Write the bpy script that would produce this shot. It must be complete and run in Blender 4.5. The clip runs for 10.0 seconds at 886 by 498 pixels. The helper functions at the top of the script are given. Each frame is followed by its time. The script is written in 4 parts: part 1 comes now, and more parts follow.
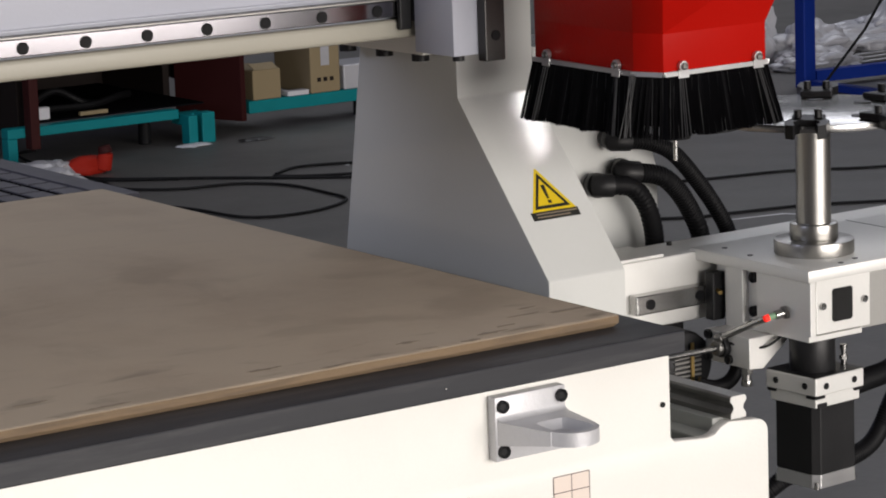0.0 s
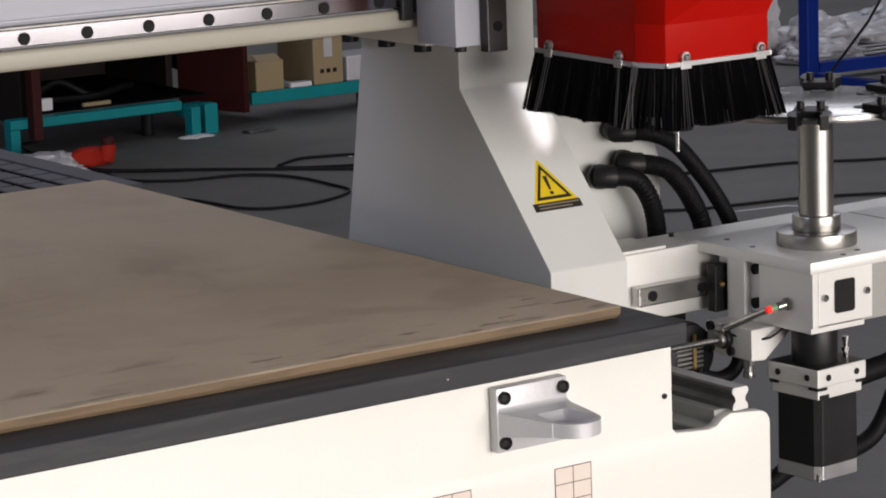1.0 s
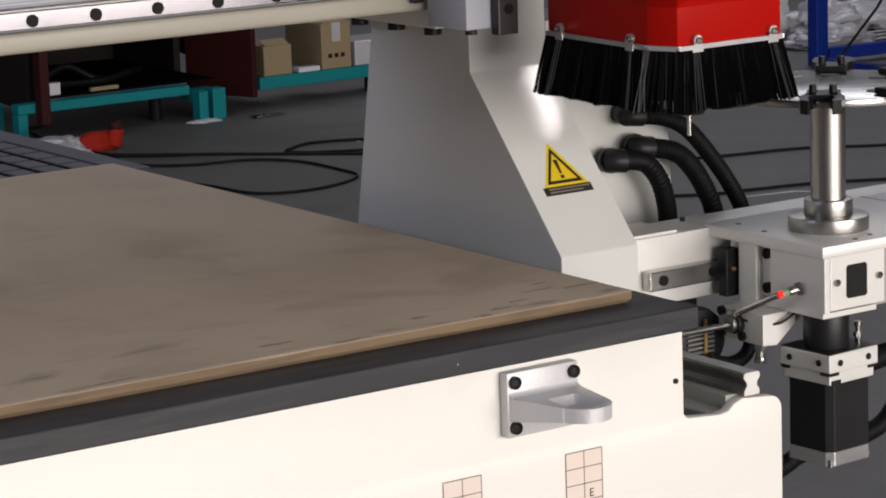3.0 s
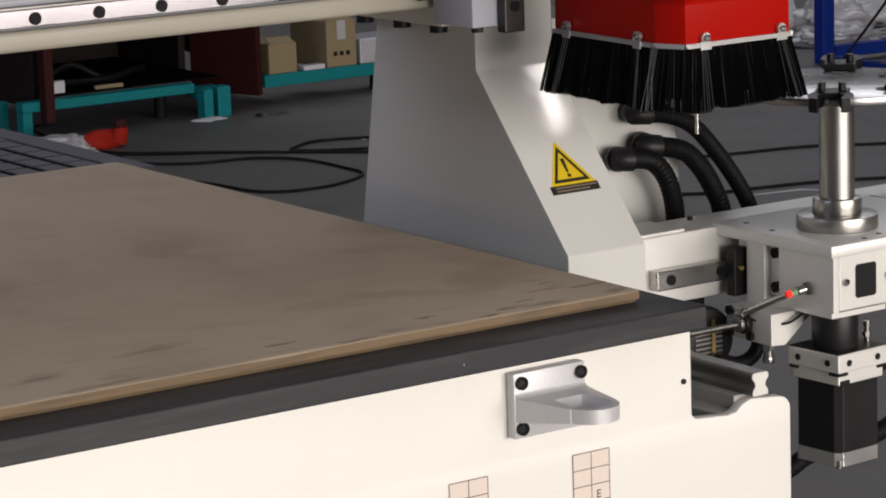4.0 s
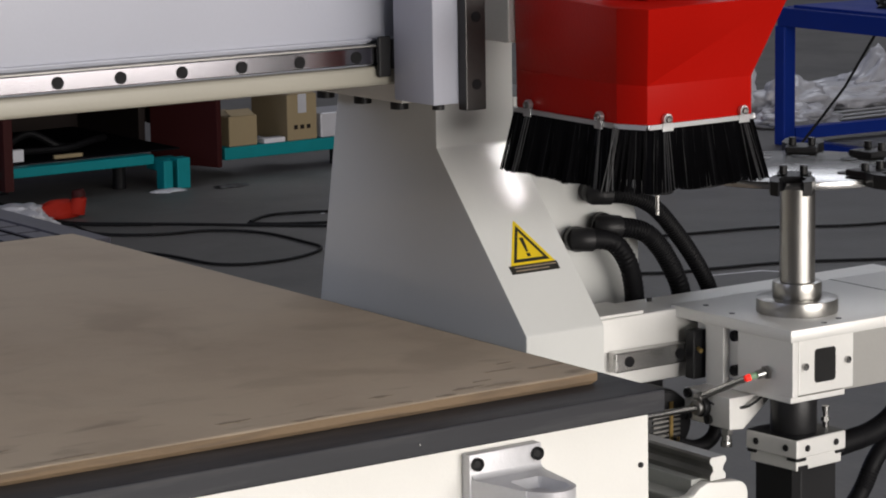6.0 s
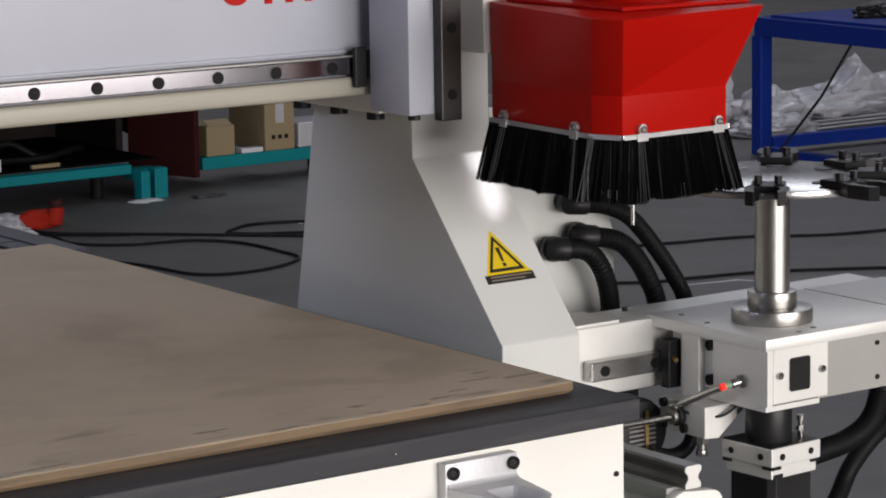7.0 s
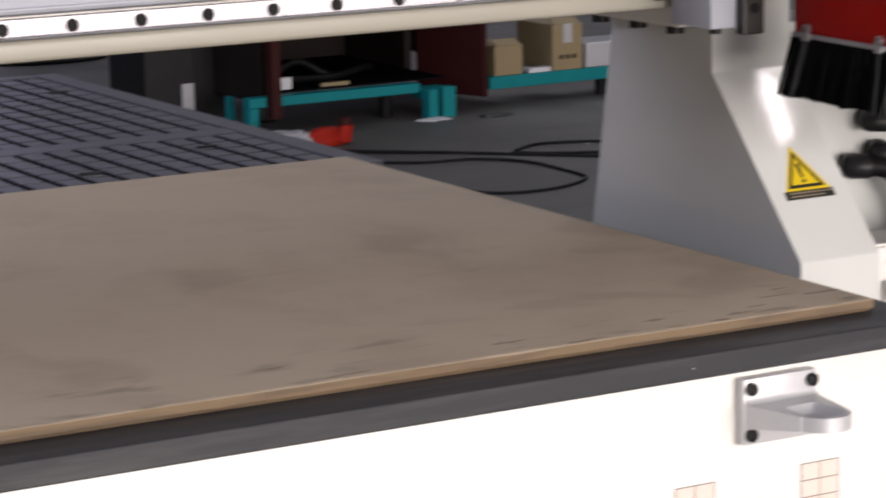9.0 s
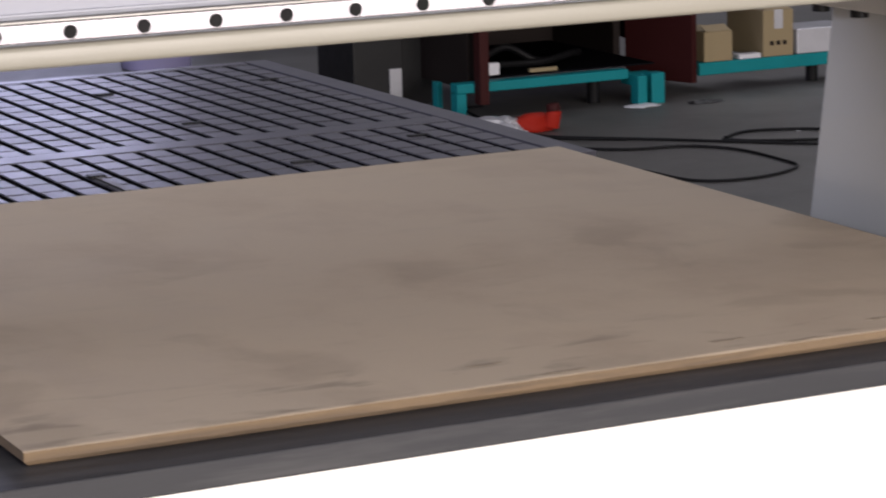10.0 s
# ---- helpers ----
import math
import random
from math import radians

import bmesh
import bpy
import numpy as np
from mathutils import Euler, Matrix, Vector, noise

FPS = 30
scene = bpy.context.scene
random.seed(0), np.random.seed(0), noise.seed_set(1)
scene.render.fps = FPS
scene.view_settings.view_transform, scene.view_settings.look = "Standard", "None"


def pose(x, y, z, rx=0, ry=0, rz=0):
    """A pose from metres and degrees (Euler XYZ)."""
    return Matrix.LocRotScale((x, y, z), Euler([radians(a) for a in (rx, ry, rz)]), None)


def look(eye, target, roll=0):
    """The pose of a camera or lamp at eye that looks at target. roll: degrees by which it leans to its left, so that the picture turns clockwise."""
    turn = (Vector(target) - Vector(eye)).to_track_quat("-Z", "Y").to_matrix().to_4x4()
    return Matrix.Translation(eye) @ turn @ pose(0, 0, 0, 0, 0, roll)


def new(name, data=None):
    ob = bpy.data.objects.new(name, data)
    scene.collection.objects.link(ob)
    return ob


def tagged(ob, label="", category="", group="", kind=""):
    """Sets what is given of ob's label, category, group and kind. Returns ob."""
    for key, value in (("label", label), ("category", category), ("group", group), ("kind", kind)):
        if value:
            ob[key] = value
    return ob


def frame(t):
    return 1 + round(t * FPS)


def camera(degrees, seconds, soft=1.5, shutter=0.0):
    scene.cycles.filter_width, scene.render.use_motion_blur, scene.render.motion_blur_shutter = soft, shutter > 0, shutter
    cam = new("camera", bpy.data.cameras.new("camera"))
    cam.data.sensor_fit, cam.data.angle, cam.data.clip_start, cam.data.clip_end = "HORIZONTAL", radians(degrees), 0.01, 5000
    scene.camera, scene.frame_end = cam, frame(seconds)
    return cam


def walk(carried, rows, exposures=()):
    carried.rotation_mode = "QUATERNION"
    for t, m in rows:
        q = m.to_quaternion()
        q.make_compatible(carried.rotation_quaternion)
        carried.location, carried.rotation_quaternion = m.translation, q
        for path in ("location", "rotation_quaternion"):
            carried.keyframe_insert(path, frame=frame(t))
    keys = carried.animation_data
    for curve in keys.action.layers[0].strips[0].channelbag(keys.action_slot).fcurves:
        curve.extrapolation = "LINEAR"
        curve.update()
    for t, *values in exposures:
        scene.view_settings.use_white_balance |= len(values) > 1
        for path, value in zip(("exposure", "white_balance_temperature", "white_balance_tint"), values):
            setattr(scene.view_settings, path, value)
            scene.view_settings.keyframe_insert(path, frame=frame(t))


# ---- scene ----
SOFT, SHUTTER = 1.9, 0.5
cam = camera(17.87, 10.0, SOFT, SHUTTER)
PATH = [
    (0, (-2.0961, -2.6680, 1.5869), (-0.2586, 0.0039, 0.9750), -2.031),
    (0.5, (-2.0948, -2.6670, 1.5863), (-0.2590, 0.0051, 0.9698), -2.022),
    (1, (-2.0919, -2.6655, 1.5848), (-0.2589, 0.0075, 0.9638), -1.974),
    (1.5, (-2.0903, -2.6620, 1.5836), (-0.2588, 0.0109, 0.9578), -1.936),
    (2, (-2.0914, -2.6621, 1.5835), (-0.2623, 0.0112, 0.9529), -1.920),
    (2.5, (-2.0890, -2.6564, 1.5813), (-0.2622, 0.0176, 0.9470), -1.904),
    (4, (-2.0713, -2.6265, 1.5757), (-0.2527, 0.0520, 0.9366), -1.949),
    (4.5, (-2.0604, -2.6100, 1.5737), (-0.2373, 0.0713, 0.9595), -1.812),
    (5, (-2.0570, -2.6047, 1.5735), (-0.2182, 0.0751, 1.0007), -1.342),
    (5.5, (-2.0552, -2.6037, 1.5747), (-0.1998, 0.0666, 1.0115), -1.070),
    (7, (-2.0590, -2.6146, 1.5777), (-0.1679, 0.0344, 1.0338), -0.883),
    (7.5, (-2.0795, -2.6476, 1.5836), (-0.1879, -0.0008, 1.0301), -1.036),
    (8, (-2.0674, -2.6183, 1.5788), (-0.1909, 0.0344, 1.0024), -0.911),
    (8.5, (-2.0676, -2.5915, 1.5717), (-0.2977, 0.1284, 0.9718), -0.839),
    (9, (-2.0748, -2.5978, 1.5639), (-0.4691, 0.2164, 0.9378), -1.171),
    (9.5, (-2.0609, -2.5747, 1.5609), (-0.5838, 0.3034, 0.9092), -1.610),
    (10, (-2.0625, -2.5468, 1.5665), (-0.6691, 0.3754, 0.9267), -1.498),
]
EXPOSURES = [(0.0, -0.22, 6450, 13), (1.5, -0.28, 6500, 15), (3.0, -0.3, 6550, 15), (4.5, -0.38, 6650, 13), (5.5, -0.35, 6500, 12), (7.0, -0.25, 6350, 14), (8.0, -0.21, 6400, 15), (8.5, -0.1, 6400, 15), (9.0, 0.0, 6500, 17), (9.5, 0.12, 6500, 16), (10.0, 0.18, 6500, 17)]
walk(cam, [(t, look(eye, target, roll)) for t, eye, target, roll in PATH], EXPOSURES)

# ---- world and light ----
world = bpy.data.worlds.new("world")
scene.world = world
world.use_nodes = True
wn = world.node_tree
sky = wn.nodes.new("ShaderNodeTexSky")
sky.sky_type, sky.sun_disc = "NISHITA", False
sky.sun_elevation, sky.sun_rotation = radians(32), radians(140)
wn.links.new(sky.outputs[0], wn.nodes["Background"].inputs[0])
wn.nodes["Background"].inputs[1].default_value = 0.1


def opening_light(name, place, target, w, h, watts, colour):
    lamp = bpy.data.lights.new(name, "AREA")
    lamp.shape, lamp.size, lamp.size_y, lamp.energy, lamp.color = "RECTANGLE", w, h, watts, colour
    ob = new(name, lamp)
    ob.matrix_world = look(place, target)
    return ob


# daylight through the wide gate behind the camera and the windows of the west wall, with added roof fills
opening_light("gate_daylight", (1.33, -9.6, 1.9), (1.33, 0, 1.7), 8.66, 3.6, 1330, (1.0, 0.945, 0.87))
opening_light("far_window_daylight", (4.6, 23.7, 3.7), (1.5, 4.0, 0.8), 5.0, 2.4, 230, (0.66, 0.68, 1.0))
opening_light("window_daylight", (-11.4, 3.0, 5.0), (0, 3.0, 0.8), 9.0, 2.2, 285, (0.76, 0.8, 1.0))
hall_lamp = opening_light("hall_lamp", (4.60, -1.47, 6.8), (4.60, -1.47, 0), 0.035, 0.32, 2.6, (1.0, 0.98, 0.95))
hall_lamp.matrix_world = pose(4.60, -1.47, 6.8, 0, 0, 25)
# unseen fill lamps added under the closed ceiling, watts set area by area
for rx, ry, watts in ((4.7, -6.1, 62), (-3.0, -1.7, 50), (4.7, 6.0, 6), (-3.0, 6.0, 100), (9.5, 9.5, 340), (6.5, 14.5, 60)):
    opening_light("roof_fill", (rx, ry, 6.85), (rx, ry, 0), 3.8, 7.0, watts, (0.91, 0.94, 1.0))


# ---- materials ----
def mat(name, colour, rough=0.5, metal=0.0, vary=0.12, scale=8.0, bump=0.05, fine=180.0, stain=0.0, stain_colour=(0.02, 0.018, 0.015), aniso=None, random_tone=0.0, coat=0.0, spec=0.5, stain_lo=0.55, patchy=1.0):
    m = bpy.data.materials.new(name)
    m.use_nodes = True
    t = m.node_tree
    n, l = t.nodes, t.links
    b = n["Principled BSDF"]
    co = n.new("ShaderNodeTexCoord")
    mp = n.new("ShaderNodeMapping")
    l.new(co.outputs["Object"], mp.inputs[0])
    if aniso:
        mp.inputs["Scale"].default_value = aniso
    big = n.new("ShaderNodeTexNoise")
    big.inputs["Scale"].default_value, big.inputs["Detail"].default_value = scale, 6
    small = n.new("ShaderNodeTexNoise")
    small.inputs["Scale"].default_value, small.inputs["Detail"].default_value = fine, 3
    for q in (big, small):
        l.new(mp.outputs[0], q.inputs["Vector"])
    mix = n.new("ShaderNodeMix")
    mix.data_type = "RGBA"
    mix.inputs[6].default_value = (*[c * (1 - vary) for c in colour], 1)
    mix.inputs[7].default_value = (*[min(1, c * (1 + vary)) for c in colour], 1)
    add = n.new("ShaderNodeMath")
    add.operation = "MULTIPLY_ADD"
    add.inputs[1].default_value, add.inputs[2].default_value = 0.35, 0.0
    l.new(small.outputs[0], add.inputs[0])
    s2 = n.new("ShaderNodeMath")
    s2.operation = "MULTIPLY_ADD"
    s2.inputs[1].default_value = 0.8
    l.new(big.outputs[0], s2.inputs[0])
    l.new(add.outputs[0], s2.inputs[2])
    l.new(s2.outputs[0], mix.inputs[0])
    out = mix.outputs[2]
    if stain > 0:
        st = n.new("ShaderNodeTexNoise")
        st.inputs["Scale"].default_value, st.inputs["Detail"].default_value, st.inputs["Roughness"].default_value = scale * 0.45, 8, 0.62
        l.new(mp.outputs[0], st.inputs["Vector"])
        ramp = n.new("ShaderNodeMapRange")
        ramp.inputs[1].default_value, ramp.inputs[2].default_value, ramp.inputs[4].default_value = stain_lo, stain_lo + 0.2, stain
        l.new(st.outputs[0], ramp.inputs[0])
        m2 = n.new("ShaderNodeMix")
        m2.data_type = "RGBA"
        m2.inputs[7].default_value = (*stain_colour, 1)
        l.new(ramp.outputs[0], m2.inputs[0])
        l.new(out, m2.inputs[6])
        out = m2.outputs[2]
    if random_tone > 0:
        oi = n.new("ShaderNodeObjectInfo")
        hsv = n.new("ShaderNodeHueSaturation")
        rm = n.new("ShaderNodeMapRange")
        rm.inputs[3].default_value, rm.inputs[4].default_value = 1 - random_tone, 1 + random_tone
        l.new(oi.outputs["Random"], rm.inputs[0])
        l.new(rm.outputs[0], hsv.inputs["Value"])
        l.new(out, hsv.inputs["Color"])
        out = hsv.outputs[0]
    l.new(out, b.inputs["Base Color"])
    rr = n.new("ShaderNodeMapRange")
    rr.inputs[3].default_value, rr.inputs[4].default_value = max(0.03, rough - 0.1 * patchy), min(1, rough + 0.12 * patchy)
    l.new(big.outputs[0], rr.inputs[0])
    l.new(rr.outputs[0], b.inputs["Roughness"])
    b.inputs["Metallic"].default_value = metal
    b.inputs["Specular IOR Level"].default_value = spec
    b.inputs["Coat Weight"].default_value = coat
    if bump > 0:
        bp = n.new("ShaderNodeBump")
        bp.inputs["Strength"].default_value, bp.inputs["Distance"].default_value = bump, 0.002
        l.new(small.outputs[0], bp.inputs["Height"])
        l.new(bp.outputs[0], b.inputs["Normal"])
    return m


WHITE = mat("white_paint", (0.82, 0.81, 0.77), 0.42, vary=0.05, scale=5, bump=0.25, fine=260, stain=0.06, stain_colour=(0.35, 0.32, 0.27))
GLOSS = mat("gloss_white_paint", (0.63, 0.637, 0.62), 0.045, patchy=0.1, spec=0.4, vary=0.04, scale=6, bump=0.012, fine=150, stain=0.05, stain_colour=(0.4, 0.37, 0.3))
BEAM = mat("pale_beam_paint", (0.4, 0.413, 0.475), 0.4, vary=0.05, scale=5, bump=0.15, fine=220, stain=0.05, stain_colour=(0.35, 0.34, 0.33))
CREAM = mat("cream_bar", (0.33, 0.315, 0.265), 0.4, vary=0.05, scale=6, bump=0.08)
ALU_WHITE = mat("satin_aluminium", (0.74, 0.735, 0.71), 0.42, 0.25, vary=0.07, scale=12, bump=0.1, stain=0.12, stain_colour=(0.3, 0.28, 0.24))
ALU = mat("bare_aluminium", (0.62, 0.62, 0.63), 0.33, 0.85, vary=0.1, scale=14, bump=0.12, aniso=(1, 1, 6))
CAST = mat("cast_aluminium", (0.58, 0.58, 0.6), 0.42, 0.25, vary=0.1, scale=30, bump=0.25, stain=0.15, stain_colour=(0.25, 0.24, 0.24))
STEEL = mat("ground_steel", (0.43, 0.425, 0.415), 0.24, 1.0, vary=0.08, scale=10, bump=0.05)
STEEL_DULL = mat("dull_steel", (0.24, 0.235, 0.225), 0.42, 1.0, vary=0.18, scale=22, bump=0.1, stain=0.2)
PANEL = mat("grey_panel_paint", (0.34, 0.335, 0.32), 0.5, vary=0.08, scale=8, bump=0.1)
RAIL = mat("polished_rail_steel", (0.21, 0.205, 0.222), 0.11, 1.0, vary=0.06, scale=10, bump=0.0, patchy=0.15)
# greyer than the white bed: shade inside the notch is put into this colour
NOTCH_SHADE = mat("shaded_notch_grey", (0.36, 0.37, 0.35), 0.5, vary=0.12, scale=10, bump=0.1, stain=0.3, stain_colour=(0.15, 0.15, 0.14))
DARK_STEEL = mat("oiled_dark_steel", (0.06, 0.058, 0.057), 0.4, 0.9, vary=0.2, scale=20, bump=0.08)
# groove floor darker than the slats: the shade of the recess put into colour
GROOVE = mat("shaded_groove", (0.07, 0.068, 0.083), 0.8, vary=0.2, bump=0.05)
POST = mat("turned_post_steel", (0.4, 0.39, 0.37), 0.33, 1.0, vary=0.1, scale=16, bump=0.04, aniso=(4, 4, 0.5), stain=0.2, stain_colour=(0.2, 0.19, 0.18))
BLACK_METAL = mat("black_oxide_steel", (0.014, 0.014, 0.015), 0.42, 0.2, spec=0.3, vary=0.3, scale=30, bump=0.1)
BLACK = mat("black_plastic", (0.011, 0.011, 0.012), 0.45, spec=0.3, vary=0.3, scale=20, bump=0.08)
RUBBER = mat("black_rubber_hose", (0.006, 0.006, 0.007), 0.55, spec=0.14, vary=0.3, scale=30, bump=0.1)
BRISTLE = mat("black_nylon_bristles", (0.008, 0.008, 0.009), 0.6, spec=0.06, vary=0.3, scale=60, bump=0.0)
bt = BRISTLE.node_tree
geo, ramp = bt.nodes.new("ShaderNodeNewGeometry"), bt.nodes.new("ShaderNodeValToRGB")
ramp.color_ramp.elements[0].position, ramp.color_ramp.elements[0].color = 0.9, (0.005, 0.005, 0.006, 1)
ramp.color_ramp.elements[1].position, ramp.color_ramp.elements[1].color = 0.975, (0.03, 0.03, 0.032, 1)
ramp.color_ramp.elements.new(1.0).color = (0.1, 0.1, 0.1, 1)
bt.links.new(geo.outputs["Random Per Island"], ramp.inputs[0])
bt.links.new(ramp.outputs[0], bt.nodes["Principled BSDF"].inputs["Base Color"])
# paler bristle colour that paints the light caught by bent tufts
LIT_BRISTLE = mat("light_catching_bristles", (0.07, 0.07, 0.072), 0.6, spec=0.2, vary=0.4, scale=60, bump=0.0)
RED = mat("red_paint", (0.37, 0.005, 0.002), 0.4, spec=0.1, vary=0.08, scale=6, bump=0.15, stain=0.05, stain_colour=(0.3, 0.01, 0.01))
MDF = mat("mdf", (0.525, 0.428, 0.315), 0.7, spec=0.4, vary=0.07, scale=9, bump=0.15, fine=320, stain=0.6, stain_colour=(0.42, 0.328, 0.24), aniso=(1, 0.8, 1), stain_lo=0.47)


def smears(m, depth, reach, lo, hi, stretch, tone):
    """Dark grease smears, drawn out along the board, that lie along its front edge."""
    n, l = m.node_tree.nodes, m.node_tree.links
    b = n["Principled BSDF"]
    old = b.inputs["Base Color"].links[0].from_socket
    co, mp, st = n.new("ShaderNodeTexCoord"), n.new("ShaderNodeMapping"), n.new("ShaderNodeTexNoise")
    mp.inputs["Scale"].default_value = stretch
    l.new(co.outputs["Object"], mp.inputs[0])
    l.new(mp.outputs[0], st.inputs["Vector"])
    st.inputs["Scale"].default_value, st.inputs["Detail"].default_value, st.inputs["Distortion"].default_value = 1.0, 5, 0.4
    pick = n.new("ShaderNodeMapRange")
    pick.interpolation_type = "SMOOTHSTEP"
    pick.inputs[1].default_value, pick.inputs[2].default_value, pick.inputs[4].default_value = lo, hi, depth
    l.new(st.outputs[0], pick.inputs[0])
    sep, near, mul, mix = n.new("ShaderNodeSeparateXYZ"), n.new("ShaderNodeMapRange"), n.new("ShaderNodeMath"), n.new("ShaderNodeMix")
    l.new(co.outputs["Object"], sep.inputs[0])
    near.inputs[1].default_value, near.inputs[2].default_value = reach
    near.inputs[3].default_value, near.inputs[4].default_value = 1.0, 0.12
    l.new(sep.outputs[1], near.inputs[0])
    mul.operation = "MULTIPLY"
    l.new(pick.outputs[0], mul.inputs[0])
    l.new(near.outputs[0], mul.inputs[1])
    mix.data_type = "RGBA"
    mix.inputs[7].default_value = (*tone, 1)
    l.new(mul.outputs[0], mix.inputs[0])
    l.new(old, mix.inputs[6])
    l.new(mix.outputs[2], b.inputs["Base Color"])


smears(MDF, 0.6, (-0.62, -0.5), 0.54, 0.76, (9, 24, 1), (0.14, 0.115, 0.085))
smears(MDF, 0.3, (-0.1, 0.3), 0.53, 0.66, (4.2, 5.0, 1), (0.27, 0.21, 0.15))
MDF_EDGE = mat("mdf_edge", (0.195, 0.135, 0.08), 0.8, vary=0.2, scale=9, bump=0.3, fine=200, stain=0.5, stain_colour=(0.14, 0.1, 0.07), aniso=(0.6, 1, 3))
smears(MDF_EDGE, 0.65, (-0.62, -0.5), 0.5, 0.72, (5, 30, 60), (0.1, 0.075, 0.055))
PVC = mat("dark_grey_pvc", (0.026, 0.027, 0.032), 0.5, spec=0.35, vary=0.25, scale=9, bump=0.05, stain=0.7, stain_colour=(0.07, 0.068, 0.071), aniso=(0.7, 5, 9), stain_lo=0.47)
SLAT = mat("grey_pvc_slat", (0.105, 0.102, 0.124), 0.34, vary=0.1, scale=9, bump=0.08, random_tone=0.08)
# near-black without gloss, a painted stand-in for deep shade
SHADE_BLACK = mat("shade_black", (0.006, 0.006, 0.007), 0.8, spec=0.0, vary=0.2, bump=0)
CONCRETE = mat("concrete_floor", (0.094, 0.09, 0.086), 0.5, spec=0.35, vary=0.4, scale=4.5, bump=0.35, fine=50, stain=0.6, stain_colour=(0.056, 0.054, 0.053), stain_lo=0.46)
WALL = mat("wall_paint", (0.22, 0.22, 0.22), 0.8, vary=0.08, scale=1.5, bump=0.1)
GREEN = mat("teal_paint", (0.003, 0.19, 0.215), 0.5, spec=0.15, vary=0.15, scale=10, bump=0.1, stain=0.1, stain_colour=(0.02, 0.08, 0.07))
BLUE = mat("blue_paint", (0.006, 0.027, 0.23), 0.5, spec=0.15, vary=0.12, scale=8, bump=0.1, stain=0.1)
MAROON = mat("maroon_paint", (0.035, 0.007, 0.007), 0.6, spec=0.15, vary=0.2, scale=5, bump=0.1)
BROWN_DARK = mat("rusty_panel", (0.016, 0.012, 0.011), 0.7, spec=0.1, vary=0.3, scale=6, bump=0.15)
CARD = mat("cardboard", (0.27, 0.21, 0.12), 0.8, vary=0.1, scale=7, bump=0.1, stain=0.2, stain_colour=(0.24, 0.16, 0.09))
ORANGE = mat("orange_cloth", (0.3, 0.014, 0.006), 0.7, spec=0.2, vary=0.15, scale=12, bump=0.3)
GREYBAG = mat("grey_plastic_film", (0.42, 0.42, 0.45), 0.3, vary=0.2, scale=9, bump=0.3, fine=40)
SACK_WHITE = mat("woven_white_sack", (0.6, 0.6, 0.64), 0.5, vary=0.15, scale=10, bump=0.3)
SACK_BLUE = mat("blue_print", (0.03, 0.05, 0.30), 0.5, vary=0.15)
SACK_RED = mat("red_print", (0.55, 0.05, 0.03), 0.5, vary=0.15)
BUCKET = mat("lilac_plastic", (0.34, 0.32, 0.55), 0.4, vary=0.08, scale=6, bump=0.05)
YELLOW = mat("yellow_film", (0.72, 0.52, 0.01), 0.4, vary=0.05, bump=0.03)
PAPER = mat("pink_paper", (0.76, 0.66, 0.59), 0.6, vary=0.04, bump=0.02)
INK = mat("dark_ink", (0.10, 0.06, 0.055), 0.6, vary=0.05, bump=0)
BLACK_INK = mat("black_ink", (0.015, 0.015, 0.012), 0.5, vary=0.05, bump=0)
SMOKED = mat("smoked_window", (0.02, 0.02, 0.02), 0.12, vary=0.3, scale=20, bump=0, coat=0.4)
BRASS = mat("brass", (0.6, 0.42, 0.16), 0.3, 1.0, vary=0.1)
CLEAR = mat("green_plastic_tip", (0.25, 0.4, 0.25), 0.3, vary=0.1)
led = bpy.data.materials.new("red_indicator")
led.use_nodes = True
led.node_tree.nodes["Principled BSDF"].inputs["Base Color"].default_value = (0.8, 0.02, 0.01, 1)
led.node_tree.nodes["Principled BSDF"].inputs["Emission Color"].default_value = (1, 0.03, 0.02, 1)
led.node_tree.nodes["Principled BSDF"].inputs["Emission Strength"].default_value = 1.5


# ---- mesh helpers ----
def thing(name, place=(0, 0, 0), label="", category="", group=""):
    e = new(name)
    e.empty_display_size = 0.05
    e.location = place
    return tagged(e, label, category, group)


def link(name, bm, material, smooth=False, soft=35):
    me = bpy.data.meshes.new(name)
    bmesh.ops.recalc_face_normals(bm, faces=bm.faces)
    bm.to_mesh(me)
    bm.free()
    mats = material if isinstance(material, (list, tuple)) else [material]
    for q in mats:
        me.materials.append(q)
    if smooth:
        for p in me.polygons:
            p.use_smooth = True
        me.set_sharp_from_angle(angle=radians(soft))
    return new(name, me)


def part(name, bm, material, parent, label="", smooth=False, soft=35):
    """One mesh under a thing or a part; its coordinates are the world's."""
    ob = link(name, bm, material, smooth, soft)
    ob.parent = parent
    up, off = parent, Vector((0, 0, 0))
    while up is not None:
        off += up.location
        up = up.parent
    ob.data.transform(Matrix.Translation(-off))
    if label:
        ob["label"] = label
    return ob


def single(name, bm, material, label, category, group="", kind="", smooth=False, soft=35):
    return tagged(link(name, bm, material, smooth, soft), label, category, group, kind)


def bm_box(x0, y0, z0, x1, y1, z1, bevel=0.0, bm=None, seg=2):
    own = bmesh.new()
    bmesh.ops.create_cube(own, size=1.0)
    bmesh.ops.transform(own, matrix=Matrix.Translation(((x0 + x1) / 2, (y0 + y1) / 2, (z0 + z1) / 2)) @ Matrix.Diagonal((abs(x1 - x0), abs(y1 - y0), abs(z1 - z0), 1)), verts=own.verts)
    if bevel:
        bmesh.ops.bevel(own, geom=own.edges[:], offset=bevel, segments=seg, affect="EDGES", profile=0.5)
    return merge(bm, own)


